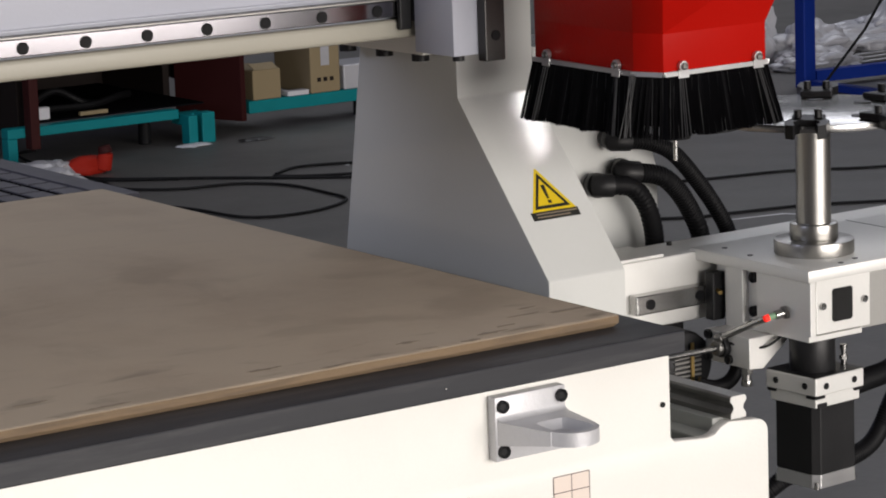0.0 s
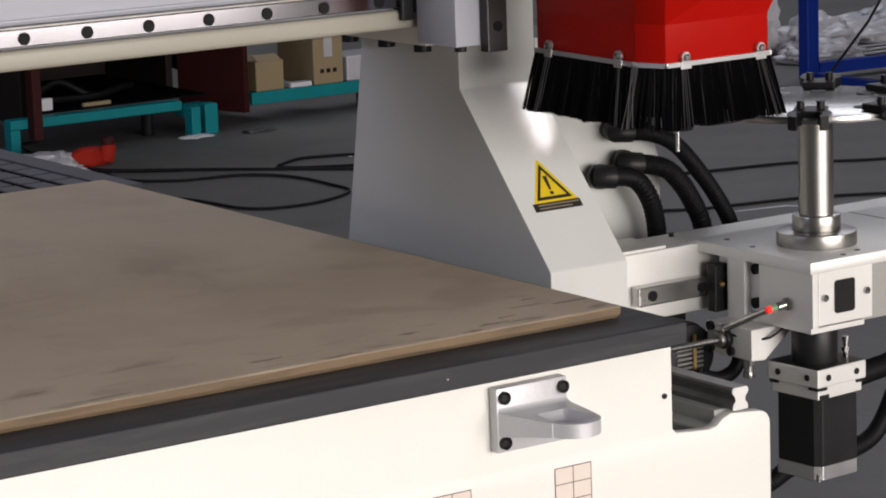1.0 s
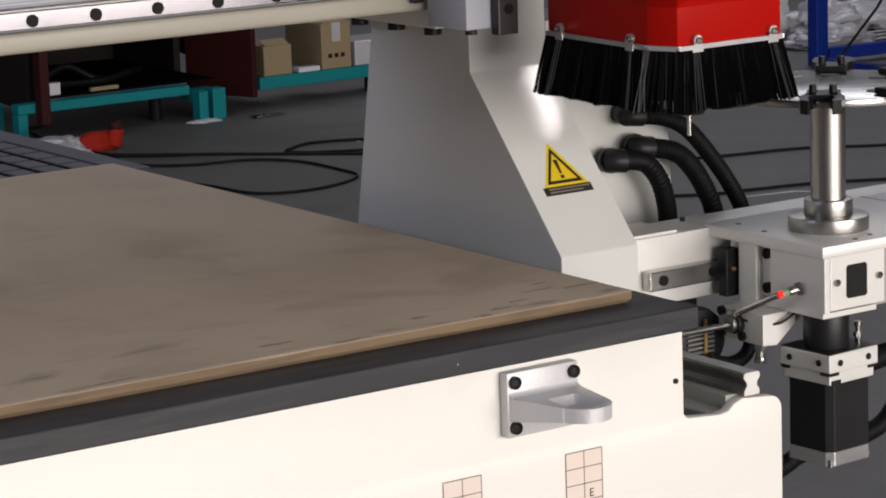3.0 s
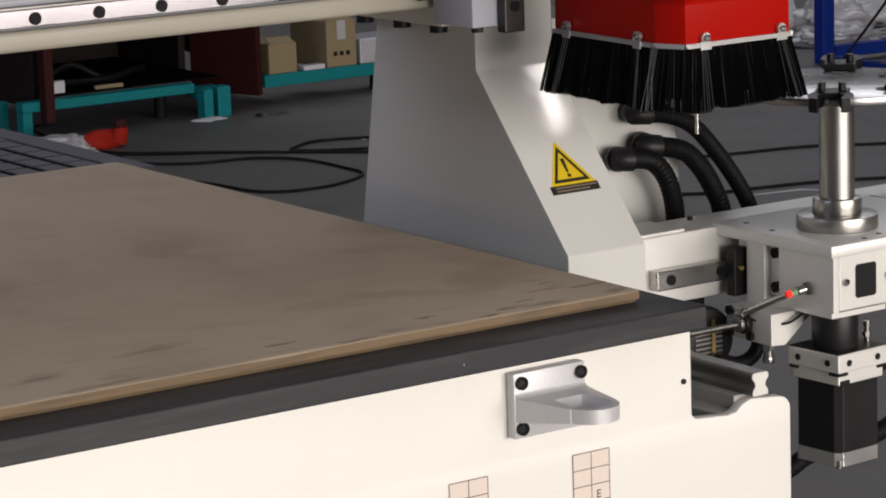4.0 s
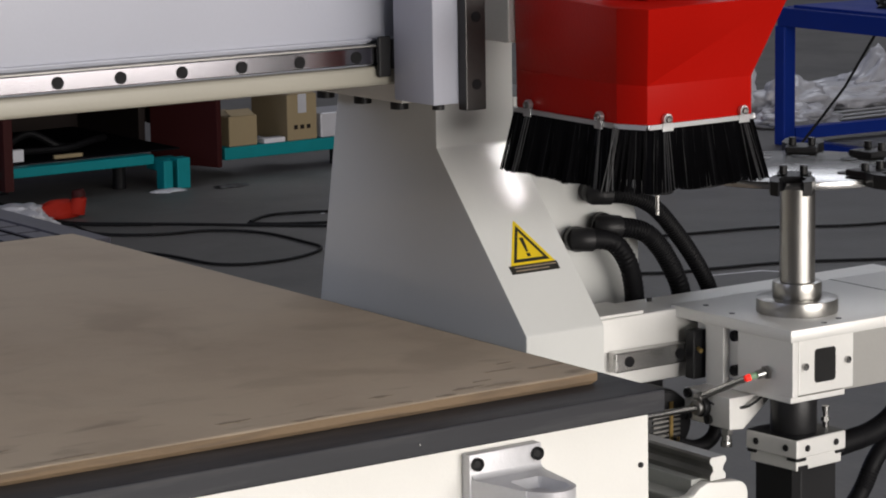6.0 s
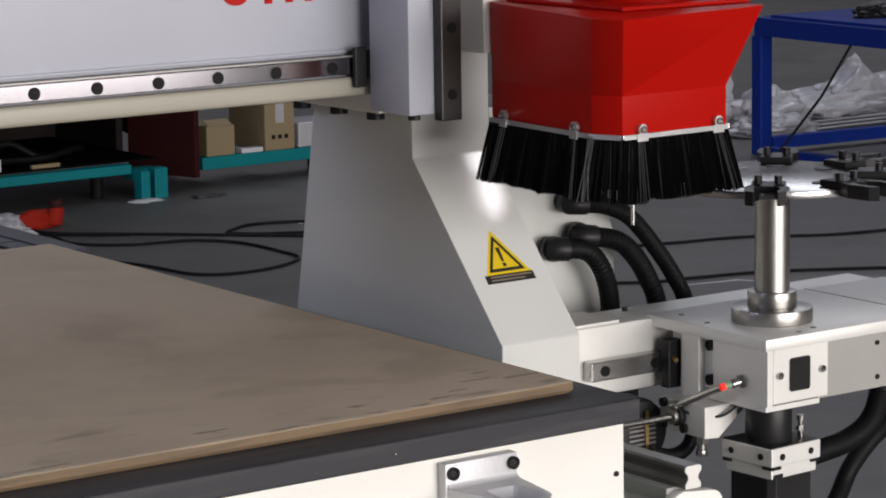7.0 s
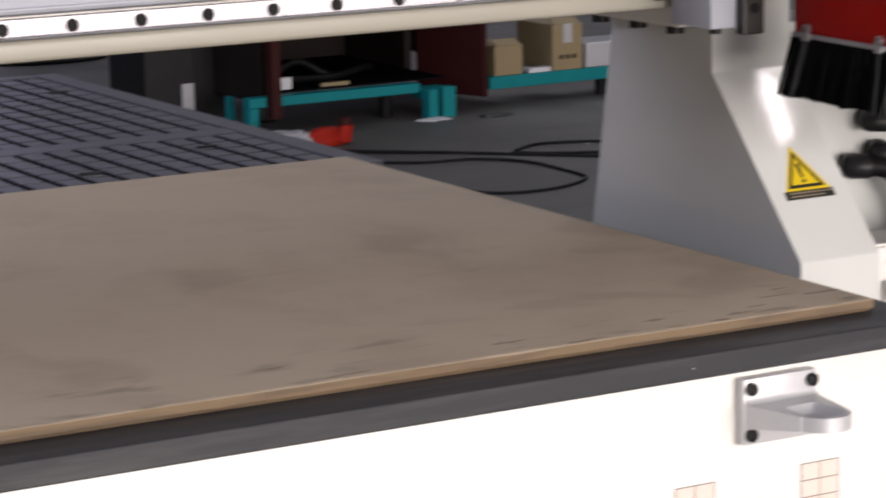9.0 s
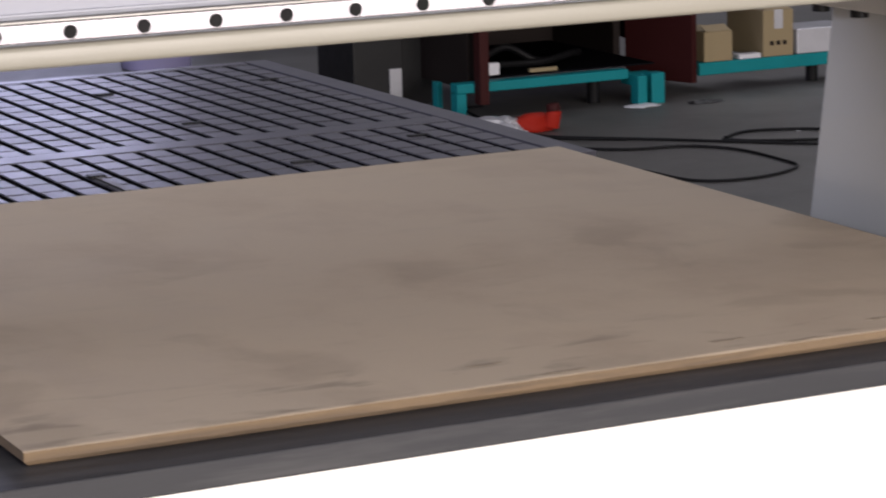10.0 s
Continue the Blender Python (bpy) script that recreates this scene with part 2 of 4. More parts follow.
def merge(bm, own, m=None):
    if m is not None:
        bmesh.ops.transform(own, matrix=m, verts=own.verts)
    if bm is None:
        return own
    tmp = bpy.data.meshes.new("tmp")
    own.to_mesh(tmp)
    own.free()
    bm.from_mesh(tmp)
    bpy.data.meshes.remove(tmp)
    return bm


def bm_cyl(a, b, r, r2=None, seg=24, bevel=0.0, bm=None):
    a, b = Vector(a), Vector(b)
    own = bmesh.new()
    bmesh.ops.create_cone(own, cap_ends=True, segments=seg, radius1=r, radius2=r if r2 is None else r2, depth=(b - a).length)
    if bevel:
        es = [e for e in own.edges if len(e.link_faces) == 2 and any(len(f.verts) > 4 for f in e.link_faces)]
        bmesh.ops.bevel(own, geom=es, offset=bevel, segments=2, affect="EDGES", profile=0.5)
    q = Vector((0, 0, 1)).rotation_difference((b - a).normalized()).to_matrix().to_4x4()
    return merge(bm, own, Matrix.Translation((a + b) / 2) @ q)


def bm_prism(profile, axis, lo, hi, bevel=0.0, bm=None):
    """A profile of (u, v) drawn out along an axis: x -> (y, z), y -> (x, z), z -> (x, y)."""
    own = bmesh.new()

    def at(u, v, w):
        return {"x": (w, u, v), "y": (u, w, v), "z": (u, v, w)}[axis]
    a = [own.verts.new(at(u, v, lo)) for u, v in profile]
    b = [own.verts.new(at(u, v, hi)) for u, v in profile]
    own.faces.new(a)
    own.faces.new(b[::-1])
    for i in range(len(a)):
        j = (i + 1) % len(a)
        own.faces.new((a[i], b[i], b[j], a[j]))
    bmesh.ops.recalc_face_normals(own, faces=own.faces)
    if bevel:
        bmesh.ops.bevel(own, geom=own.edges[:], offset=bevel, segments=2, affect="EDGES", profile=0.5)
    return merge(bm, own)


def smooth_path(pts, steps=8):
    pts = [Vector(p) for p in pts]
    out = []
    for i in range(len(pts) - 1):
        p0, p1, p2, p3 = pts[max(i - 1, 0)], pts[i], pts[i + 1], pts[min(i + 2, len(pts) - 1)]
        for k in range(steps):
            t = k / steps
            out.append(0.5 * ((2 * p1) + (p2 - p0) * t + (2 * p0 - 5 * p1 + 4 * p2 - p3) * t * t + (3 * p1 - p0 - 3 * p2 + p3) * t ** 3))
    out.append(pts[-1])
    return out


def bm_tube(pts, r, seg=10, bm=None, ribs=0, rib_depth=0.0):
    """A tube along points; ribs: corrugations a metre."""
    own = bmesh.new()
    if ribs:
        fine = []
        for a, b in zip(pts, pts[1:]):
            n = max(1, int((b - a).length * ribs * 2))
            fine += [a.lerp(b, k / n) for k in range(n)]
        pts = fine + [pts[-1]]
    rings, side = [], None
    for i, p in enumerate(pts):
        d = (pts[min(i + 1, len(pts) - 1)] - pts[max(i - 1, 0)]).normalized()
        if side is None:
            side = d.orthogonal().normalized()
        side = (side - d * side.dot(d)).normalized()
        up = d.cross(side)
        rr = r - (rib_depth if ribs and i % 2 else 0)
        rings.append([own.verts.new(p + rr * (math.cos(2 * math.pi * k / seg) * side + math.sin(2 * math.pi * k / seg) * up)) for k in range(seg)])
    for a, b in zip(rings, rings[1:]):
        for k in range(seg):
            own.faces.new((a[k], a[(k + 1) % seg], b[(k + 1) % seg], b[k]))
    own.faces.new(rings[0])
    own.faces.new(rings[-1][::-1])
    return merge(bm, own)


def bm_screw(place, axis, r, h, bm=None):
    """A socket-head screw: a bevelled head with a hexagonal hollow."""
    own = bmesh.new()
    bmesh.ops.create_cone(own, cap_ends=True, segments=16, radius1=r, radius2=r, depth=h)
    top = max((f for f in own.faces if len(f.verts) > 4), key=lambda f: f.calc_center_median().z)
    bmesh.ops.inset_region(own, faces=[top], thickness=r * 0.45)
    bmesh.ops.translate(own, verts=top.verts, vec=(0, 0, -h * 0.5))
    q = Vector((0, 0, 1)).rotation_difference(Vector(axis).normalized()).to_matrix().to_4x4()
    return merge(bm, own, Matrix.Translation(Vector(place) + Vector(axis).normalized() * h / 2) @ q)


def bm_lump(place, size, seed, rough=0.35, detail=4, flat=True):
    """A crumpled heap that stands on the ground."""
    own = bmesh.new()
    bmesh.ops.create_icosphere(own, subdivisions=detail, radius=1.0)
    off = Vector((seed * 3.1, seed * 1.7, seed))
    for v in own.verts:
        n = noise.fractal(v.co * 1.6 + off, 0.8, 2.1, 5)
        ridge = abs(noise.noise(v.co * 3.4 + off))
        v.co *= 1 + rough * n + rough * 0.8 * ridge
        if flat and v.co.z < -0.35:
            v.co.z = -0.35
    bmesh.ops.transform(own, matrix=Matrix.Translation(Vector(place) + Vector((0, 0, 0.35 * size[2]))) @ Matrix.Diagonal((*size, 1)), verts=own.verts)
    return own


# ---- hall ----
def hall():
    tagged(link("floor", bm_box(-12, -10, -0.2, 14, 24, 0.0), CONCRETE), "worn grey concrete workshop floor with dull stains", "floor", kind="structure")
    tagged(link("wall_east", bm_box(14, -10, 0, 14.25, 24, 7), WALL), "plain pale workshop wall", "wall", kind="structure")
    bm = bm_box(-12, 24, 0, 2.1, 24.25, 7)
    bm_box(7.1, 24, 0, 14, 24.25, 7, bm=bm)
    bm_box(2.1, 24, 0, 7.1, 24.25, 2.5, bm=bm)
    bm_box(2.1, 24, 4.9, 7.1, 24.25, 7, bm=bm)
    tagged(link("wall_north", bm, WALL), "plain pale workshop wall with a window", "wall", kind="structure")
    bm = bm_box(-12, -10.25, 0, -3.0, -10, 7)
    bm_box(5.65, -10.25, 0, 14, -10, 7, bm=bm)
    bm_box(-3.0, -10.25, 4.6, 5.65, -10, 7, bm=bm)
    tagged(link("wall_south", bm, WALL), "plain pale workshop wall with a wide gate", "wall", kind="structure")
    bm = bm_box(-12.25, -10, 0, -12, -1.8, 7)
    bm_box(-12.25, 7.8, 0, -12, 24, 7, bm=bm)
    bm_box(-12.25, -1.8, 0, -12, 7.8, 3.8, bm=bm)
    bm_box(-12.25, -1.8, 6.2, -12, 7.8, 7, bm=bm)
    tagged(link("wall_west", bm, WALL), "plain pale workshop wall with a long window", "wall", kind="structure")
    tagged(link("ceiling", bm_box(-12, -10, 7.0, 14, 24, 7.2), WALL), "plain pale workshop ceiling", "ceiling", kind="structure")


hall()


# ---- machine bed ----
TOP = 0.842          # upper side of the grey table
BX0, BX1 = -1.37, 0.048


def machine_bed():
    bed = thing("machine_bed", (-0.6, 1.3, 0.0), "white painted steel machine bed with a dark grey table", "machine bed")
    # front plate with a notch at the rail
    prof = [(-1.45, 0.02), (0.208, 0.02), (0.206, 0.66)]
    for k in range(6):
        a = math.pi / 2 * k / 5
        prof.append((0.188 + 0.018 * math.cos(a), 0.682 + 0.018 * math.sin(a)))
    prof += [(0.142, 0.705), (0.128, 0.7), (0.118, 0.692), (0.105, 0.69), (0.053, 0.6945), (0.047, 0.701), (0.0465, 0.8125), (-1.3, 0.8125), (-1.3, 0.70), (-1.45, 0.70)]
    part("front_plate", bm_prism(prof, "y", -0.035, -0.019, 0.0012), WHITE, bed, "glossy white painted steel plate", True)
    part("side_beam", bm_box(0.1, -0.0185, 0.3, 0.2, 2.66, 0.690, 0.003), NOTCH_SHADE, bed)
    part("side_beam", bm_box(-1.44, -0.0185, 0.3, -1.31, 2.66, 0.690, 0.003), WHITE, bed)
    part("bed_side", bm_box(0.012, -0.0185, 0.3, 0.0455, 2.66, 0.8125, 0.002), NOTCH_SHADE, bed)
    part("bed_frame", bm_box(-1.30, 0.0, 0.3, 0.01, 2.66, 0.8120), WHITE, bed)
    for x in (-1.35, 0.1):
        for y in (0.03, 1.4, 2.5):
            part("leg", bm_box(x, y, 0.0, x + 0.09, y + 0.09, 0.31, 0.004), WHITE, bed)
    # bed rail on the ledge
    rp = [(-0.014, 0), (0.014, 0), (0.014, 0.007), (0.009, 0.014), (0.010, 0.02), (0.015, 0.026), (0.015, 0.031), (0.012, 0.034), (-0.012, 0.034), (-0.015, 0.031), (-0.015, 0.026), (-0.010, 0.02), (-0.009, 0.014), (-0.014, 0.007)]
    rail = part("linear_rail", bm_prism([(0.1545 + u * 0.88, 0.7078 + v * 0.86) for u, v in rp], "y", -0.037, 2.66), STEEL_DULL, bed, "dull steel linear guide rail")
    # thin pale plate added over the end face to paint the light on it
    part("lit_rail_end", bm_prism([(0.1545 + u * 0.87, 0.7078 + v * 0.85) for u, v in rp], "y", -0.0382, -0.0372), ALU_WHITE, rail, "pale plate that paints the lit end of the rail")
    part("rail_seat", bm_box(0.128, -0.0185, 0.6895, 0.176, 2.66, 0.7076, 0.001), NOTCH_SHADE, bed)
    # table plate
    part("table_plate", bm_box(BX0, -0.066, 0.8135, BX1, 2.68, TOP, 0.0026), PVC, bed, "dark grey scuffed plastic table plate")
    bm = bm_cyl((0.034, -0.0352, 0.745), (0.034, -0.0375, 0.745), 0.0034, seg=14)
    part("screw", bm, BLACK_METAL, bed)
    part("screw", bm_cyl((-0.310, -0.0662, 0.828), (-0.310, -0.0672, 0.828), 0.0013, seg=10), STEEL, bed)
    # near-black sheet added to paint the shade down in the open slots
    part("slot_shade", bm_box(BX0 + 0.03, 1.30, TOP + 0.0003, BX1 - 0.062, 2.65, TOP + 0.0078), SHADE_BLACK, bed)
    # slats of the vacuum table between long open slots
    pitch, gap = 0.0515, 0.0145
    shared = {}

    def slat(y0, y1, w):
        key = (round(y0, 3), round(y1, 3), round(w, 3))
        if key not in shared:
            bm = bmesh.new()
            y, step = y0, 0.0625
            while y < y1 - 0.004:
                e = min(y + step, y1)
                bm_box(-w / 2, y, 0, w / 2, e - 0.010, 0.0088, bm=bm)
                y, step = y + step, 0.0705
            for f in bm.faces:
                f.material_index = 0
            k = len(bm.faces)
            # strip under the blocks, in the colour with the groove shade painted in
            bm_box(-w / 2 + 0.0005, y0, 0, w / 2 - 0.0005, y1, 0.0071, bm=bm)
            bm.faces.ensure_lookup_table()
            for f in bm.faces[k:]:
                f.material_index = 1
            me = bpy.data.meshes.new("slat")
            bm.to_mesh(me)
            bm.free()
            me.materials.append(SLAT)
            me.materials.append(GROOVE)
            shared[key] = me
        return shared[key]

    rows = ((1.376, 1.722), (1.784, 2.642))
    n = 26
    for i in range(n):
        x = -0.0075 - pitch / 2 - i * pitch
        for y0, y1 in rows:
            ob = new("slat", slat(y0, y1, pitch - gap))
            ob.parent = bed
            ob.location = Vector((x, 0, TOP + 0.0014)) - bed.location
    for y0, y1 in ((1.30, 1.3755), (1.7225, 1.7835), (2.6425, 2.675)):
        part("crossband", bm_box(-0.0075 - n * pitch, y0, TOP + 0.0014, -0.0075, y1, TOP + 0.0101, 0.0006), SLAT, bed)
    for a, b in ((-0.0037, BX1 - 0.004), (BX0 + 0.002, -0.0113 - n * pitch)):
        part("edge_band", bm_box(a, 1.30, TOP + 0.0004, b, 2.675, TOP + 0.0101, 0.0006), SLAT, bed)
    # dark clamps left lying in the slots
    for x, y in ((-0.392, 2.379), (-0.383, 1.948), (-0.060, 2.389), (-0.385, 1.462), (-0.12, 1.60)):
        part("slot_clamp", bm_box(x - 0.024, y - 0.005, TOP + 0.0103, x + 0.012, y + 0.005, TOP + 0.0135, 0.001), BLACK_METAL, bed)
    bar = part("clamp_bar", bm_box(-0.716, 1.362, TOP + 0.0103, -0.704, 1.50, TOP + 0.0135, 0.001), STEEL_DULL, bed, "bare steel clamp bar")
    part("clamp_head", bm_box(-0.724, 1.5005, TOP + 0.0103, -0.697, 1.524, TOP + 0.0155, 0.002), BLACK_METAL, bar)
    return bed


def spoilboard():
    bd = thing("spoilboard", (-0.65, 0.7, TOP), "brown MDF board with smudges lying on the grey table", "board")
    bm = bmesh.new()
    n, m = 60, 40
    x0, x1, y0, y1, zb, zt = -1.3, 0.0, 0.004, 1.345, TOP + 0.0004, 0.8575
    random.seed(5)
    edge = []
    for i in range(n + 1):
        x = x0 + (x1 - x0) * i / n
        edge.append((x, y0 + 0.0016 * noise.noise((x * 9, 0, 0)) + 0.001 * noise.noise((x * 40, 3, 0)), zt - 0.0010 - 0.0012 * max(0, noise.noise((x * 7, 5, 1)))))
    top = [[bm.verts.new(edge[i]) for i in range(n + 1)]]
    for j in range(1, m + 1):
        y = y0 + 0.004 + (y1 - y0 - 0.004) * ((j - 1) / (m - 1)) ** 1.5
        top.append([bm.verts.new((x0 + (x1 - x0) * i / n, y, zt)) for i in range(n + 1)])
    for j in range(m):
        for i in range(n):
            bm.faces.new((top[j][i], top[j][i + 1], top[j + 1][i + 1], top[j + 1][i]))
    ring = top[0] + [top[j][n] for j in range(1, m + 1)] + top[m][-2::-1] + [top[j][0] for j in range(m - 1, 0, -1)]
    mid = [bm.verts.new((v.co.x, v.co.y + 0.0005, zb + 0.005 + 0.0012 * noise.noise((v.co.x * 25, v.co.y * 25, 2)))) for v in ring]
    low = [bm.verts.new((max(x0 + 0.005, min(x1 - 0.005, v.co.x)), max(y0 + 0.005, v.co.y), zb)) for v in ring]
    for up, down in ((ring, mid), (mid, low)):
        for i in range(len(ring)):
            j = (i + 1) % len(ring)
            f = bm.faces.new((up[i], down[i], down[j], up[j]))
            f.material_index = 1
    bmesh.ops.remove_doubles(bm, verts=low, dist=0.0001)
    part("board", bm, [MDF, MDF_EDGE], bd)
    # a few dark chips and grease marks
    random.seed(11)
    for x, y in ((-0.76, 0.09), (-0.70, 0.02), (-0.482, 0.053), (-0.28, 0.055), (-0.403, 0.011), (-0.277, 0.012), (-0.216, 0.012), (-0.128, 0.022), (-0.03, 0.07), (-0.175, 0.03), (-0.14, 0.05), (-0.085, 0.085), (-0.06, 0.115)):
        w, d = random.uniform(0.010, 0.030), random.uniform(0.002, 0.005)
        pts = []
        for k in range(14):
            a = 2 * math.pi * k / 14
            rr = 1 + 0.9 * noise.noise((math.cos(a) * 2.6 + x * 30, math.sin(a) * 2.6, y * 30))
            pts.append((x + w * rr * math.cos(a), y + d * rr * math.sin(a)))
        part("grease_mark", bm_prism(pts, "z", 0.8577, 0.8580), MARK, bd)
    return bd


MARK = mat("grease_smudge", (0.27, 0.215, 0.155), 0.7, vary=0.3, scale=40, bump=0.1)


def front_bracket():
    b = thing("bracket", (-0.17, -0.035, 0.72), "grey cast aluminium bracket screwed to the white bed front", "bracket")
    part("base_plate", bm_box(-0.2305, -0.051, 0.722, -0.1265, -0.0353, 0.8005, 0.0022), CAST, b, smooth=True)
    # shelf: a rounded triangle with a hollow
    out = [(-0.2285, -0.050), (-0.1275, -0.050), (-0.1425, -0.128)]
    cx, cy, r = -0.176, -0.126, 0.033
    for k in range(15):
        a = radians(-10) - radians(160) * k / 14
        out.append((cx + r * math.cos(a), cy + r * math.sin(a)))
    out.append((-0.2105, -0.132))
    inn = []
    for u, v in ((-0.198, -0.086), (-0.193, -0.084), (-0.158, -0.084), (-0.153, -0.089), (-0.1495, -0.126), (-0.153, -0.141), (-0.166, -0.149), (-0.186, -0.149), (-0.198, -0.141), (-0.2035, -0.128)):
        inn.append((u, v))
    bm = bmesh.new()
    z0, z1 = 0.7540, 0.7710
    o1 = [bm.verts.new((u, v, z1)) for u, v in out]
    o0 = [bm.verts.new((u, v, z0 - 0.012 * max(0.0, 1 - (-0.05 - v) / 0.07))) for u, v in out]
    for i in range(len(out)):
        j = (i + 1) % len(out)
        bm.faces.new((o0[i], o0[j], o1[j], o1[i]))
    bm.faces.new(o0)
    i1 = [bm.verts.new((u, v, z1)) for u, v in inn]
    mu, mv = -0.176, -0.117
    i0 = [bm.verts.new((mu + (u - mu) * 0.72, mv + (v - mv) * 0.78, z0 + 0.006)) for u, v in inn]
    for i in range(len(inn)):
        j = (i + 1) % len(inn)
        bm.faces.new((i1[i], i1[j], i0[j], i0[i]))
    bm.faces.new(i0)
    es = [bm.edges.get((o1[i], o1[(i + 1) % len(o1)])) for i in range(len(o1))] + [bm.edges.get((i1[i], i1[(i + 1) % len(i1)])) for i in range(len(i1))]
    bmesh.ops.triangle_fill(bm, edges=es, use_beauty=True)
    part("shelf", bm, CAST, b, smooth=True)
    fil = [(-0.0505, z1 - 0.001)]
    for k in range(7):
        a = math.pi / 2 * k / 6
        fil.append((-0.0585 + 0.0078 * math.sin(a), z1 + 0.0080 - 0.0078 * math.cos(a)))
    fil.append((-0.0505, z1 + 0.0080))
    part("fillet", bm_prism(fil, "x", -0.2275, -0.1280), CAST, b, smooth=True)
    for x, z in ((-0.2205, 0.7885), (-0.1345, 0.7885), (-0.2205, 0.734), (-0.1345, 0.734)):
        part("screw", bm_screw((x, -0.0505, z), (0, -1, 0), 0.0078, 0.0055), BLACK_METAL, b, smooth=True)
    return b


def paper_labels():
    for x0, x1, letter, zz in ((-0.315, -0.2605, "D", 0.681), (-0.1365, -0.082, "E", 0.683)):
        lab = thing("paper_label", (x0, -0.0352, zz), "small pink gridded paper label on the white plate", "label", "labels on the bed front")
        part("sheet", bm_box(x0, -0.0356, zz - 0.1025, x1, -0.0352, zz), PAPER, lab)
        bm = bmesh.new()
        for k in range(3):
            x = x0 + (x1 - x0) * k / 2
            bm_box(x - 0.0005, -0.0358, zz - 0.1025, x + 0.0005, -0.0354, zz, bm=bm)
        for k in range(6):
            z = zz - 0.0205 * k
            bm_box(x0, -0.0358, z - 0.0005, x1, -0.0354, z + 0.0005, bm=bm)
        part("grid", bm, INK, lab)
        cu = bpy.data.curves.new("letter", "FONT")
        cu.body, cu.size, cu.extrude = letter, 0.0145, 0.0002
        ob = new("letter", cu)
        cu.materials.append(BLACK_INK)
        ob.parent = lab
        ob.matrix_basis = Matrix.Translation((0.034, -0.0008, -0.0585)) @ pose(0, 0, 0, 90, 0, 0)


machine_bed()
spoilboard()
front_bracket()
paper_labels()


# ---- gantry ----
def gantry():
    g = thing("gantry", (0.15, 0.5, 0.70), "white painted router gantry with a sloping leg", "gantry")
    def rounded(a, b, c, r, n=6):
        """The corner b between a and c, rounded off with the radius r."""
        a, b, c = Vector(a), Vector(b), Vector(c)
        u, w = (a - b).normalized(), (c - b).normalized()
        half = u.angle(w) / 2
        mid, reach = b + (u + w).normalized() * r / math.sin(half), r / math.tan(half)
        p, q = b + u * reach - mid, b + w * reach - mid
        return [tuple(mid + (p * math.sin((1 - k / n) * p.angle(q)) + q * math.sin(k / n * p.angle(q))) / math.sin(p.angle(q))) for k in range(n + 1)]
    leg = [(0.266, 0.745)] + rounded((0.266, 0.745), (0.266, 0.847), (0.463, 1.0745), 0.006) + rounded((0.266, 0.847), (0.463, 1.0745), (0.463, 1.48), 0.004) + [(0.463, 1.48), (0.70, 1.48), (0.70, 1.14), (0.775, 0.745)]
    part("leg", bm_prism(leg, "x", 0.09, 0.2180, 0.0009), GLOSS, g)
    cover = [(0.2212, 0.77), (0.440, 0.77), (0.440, 0.934), (0.391, 1.105), (0.384, 1.12), (0.2212, 1.133)]
    part("cover", bm_prism(cover, "y", 0.4665, 0.70, 0.0012), GLOSS, g, "white sheet-metal side cover")
    part("slide_block", bm_box(0.115, 0.30, 0.7425, 0.185, 0.72, 0.7445), STEEL_DULL, g)
    for y in (0.30, 0.60):
        part("bearing_block", bm_box(0.118, y, 0.716, 0.182, y + 0.1, 0.7422, 0.003), BLACK, g)
    part("beam", bm_box(-1.46, 0.40, 1.176, 0.0895, 0.69, 1.52, 0.003), BEAM, g, "pale painted steel cross beam", True)
    part("lower_bar", bm_box(-1.46, 0.383, 1.176, 0.0890, 0.3995, 1.2015, 0.006, seg=3), CREAM, g, "cream rounded bar under the rail", True)
    part("ledge", bm_box(-1.46, 0.3945, 1.2325, 0.0890, 0.3997, 1.2362, 0.0012, seg=2), BEAM, g, smooth=True)
    part("flange", bm_box(0.02, 0.44, 1.142, 0.0898, 0.74, 1.1755, 0.002), WHITE, g)
    for y in (0.508, 0.597, 0.690):
        part("bolt", bm_screw((0.062, y, 1.142), (0, 0, -1), 0.0125, 0.016), BLACK_METAL, g, smooth=True)
    rail = part("linear_rail", bm_box(-1.46, 0.381, 1.205, 0.088, 0.399, 1.2265, 0.0012), RAIL, g, "ground steel linear rail")
    part("rail_lip", bm_box(-1.46, 0.3795, 1.2268, 0.088, 0.399, 1.2296, 0.0005), STEEL_DULL, g)
    for i in range(-9, 8):
        x = -0.599 + 0.0849 * i
        if x < 0.08:
            part("rail_plug", bm_cyl((x, 0.3809, 1.2147), (x, 0.3795, 1.2147), 0.0077, seg=18), RUBBER, rail)
    part("leg", bm_prism(leg, "x", -1.59, -1.461, 0.0009), GLOSS, g)
    # warning sticker on the slope
    n = Vector((0, -(1.075 - 0.847), 0.465 - 0.266)).normalized()
    up = Vector((0, 0.465 - 0.266, 1.075 - 0.847)).normalized()
    o = Vector((0.09, 0.266, 0.847))

    def slab(pts, lift, thick):
        own = bmesh.new()
        a = [own.verts.new(o + Vector((u, 0, 0)) + up * v + n * lift) for u, v in pts]
        b = [own.verts.new(p.co + n * thick) for p in a]
        own.faces.new(a)
        own.faces.new(b[::-1])
        for i in range(len(a)):
            j = (i + 1) % len(a)
            own.faces.new((a[i], b[i], b[j], a[j]))
        return own
    L, R, B0, B1, T = 0.0240, 0.1030, 0.0935, 0.1065, 0.1740
    st = part("warning_sticker", slab([(L + 0.004, B1), (R - 0.002, B1), (L + 0.0425, T), (L + 0.040, T)], 0.0003, 0.0004), YELLOW, g, "yellow triangular warning sticker")
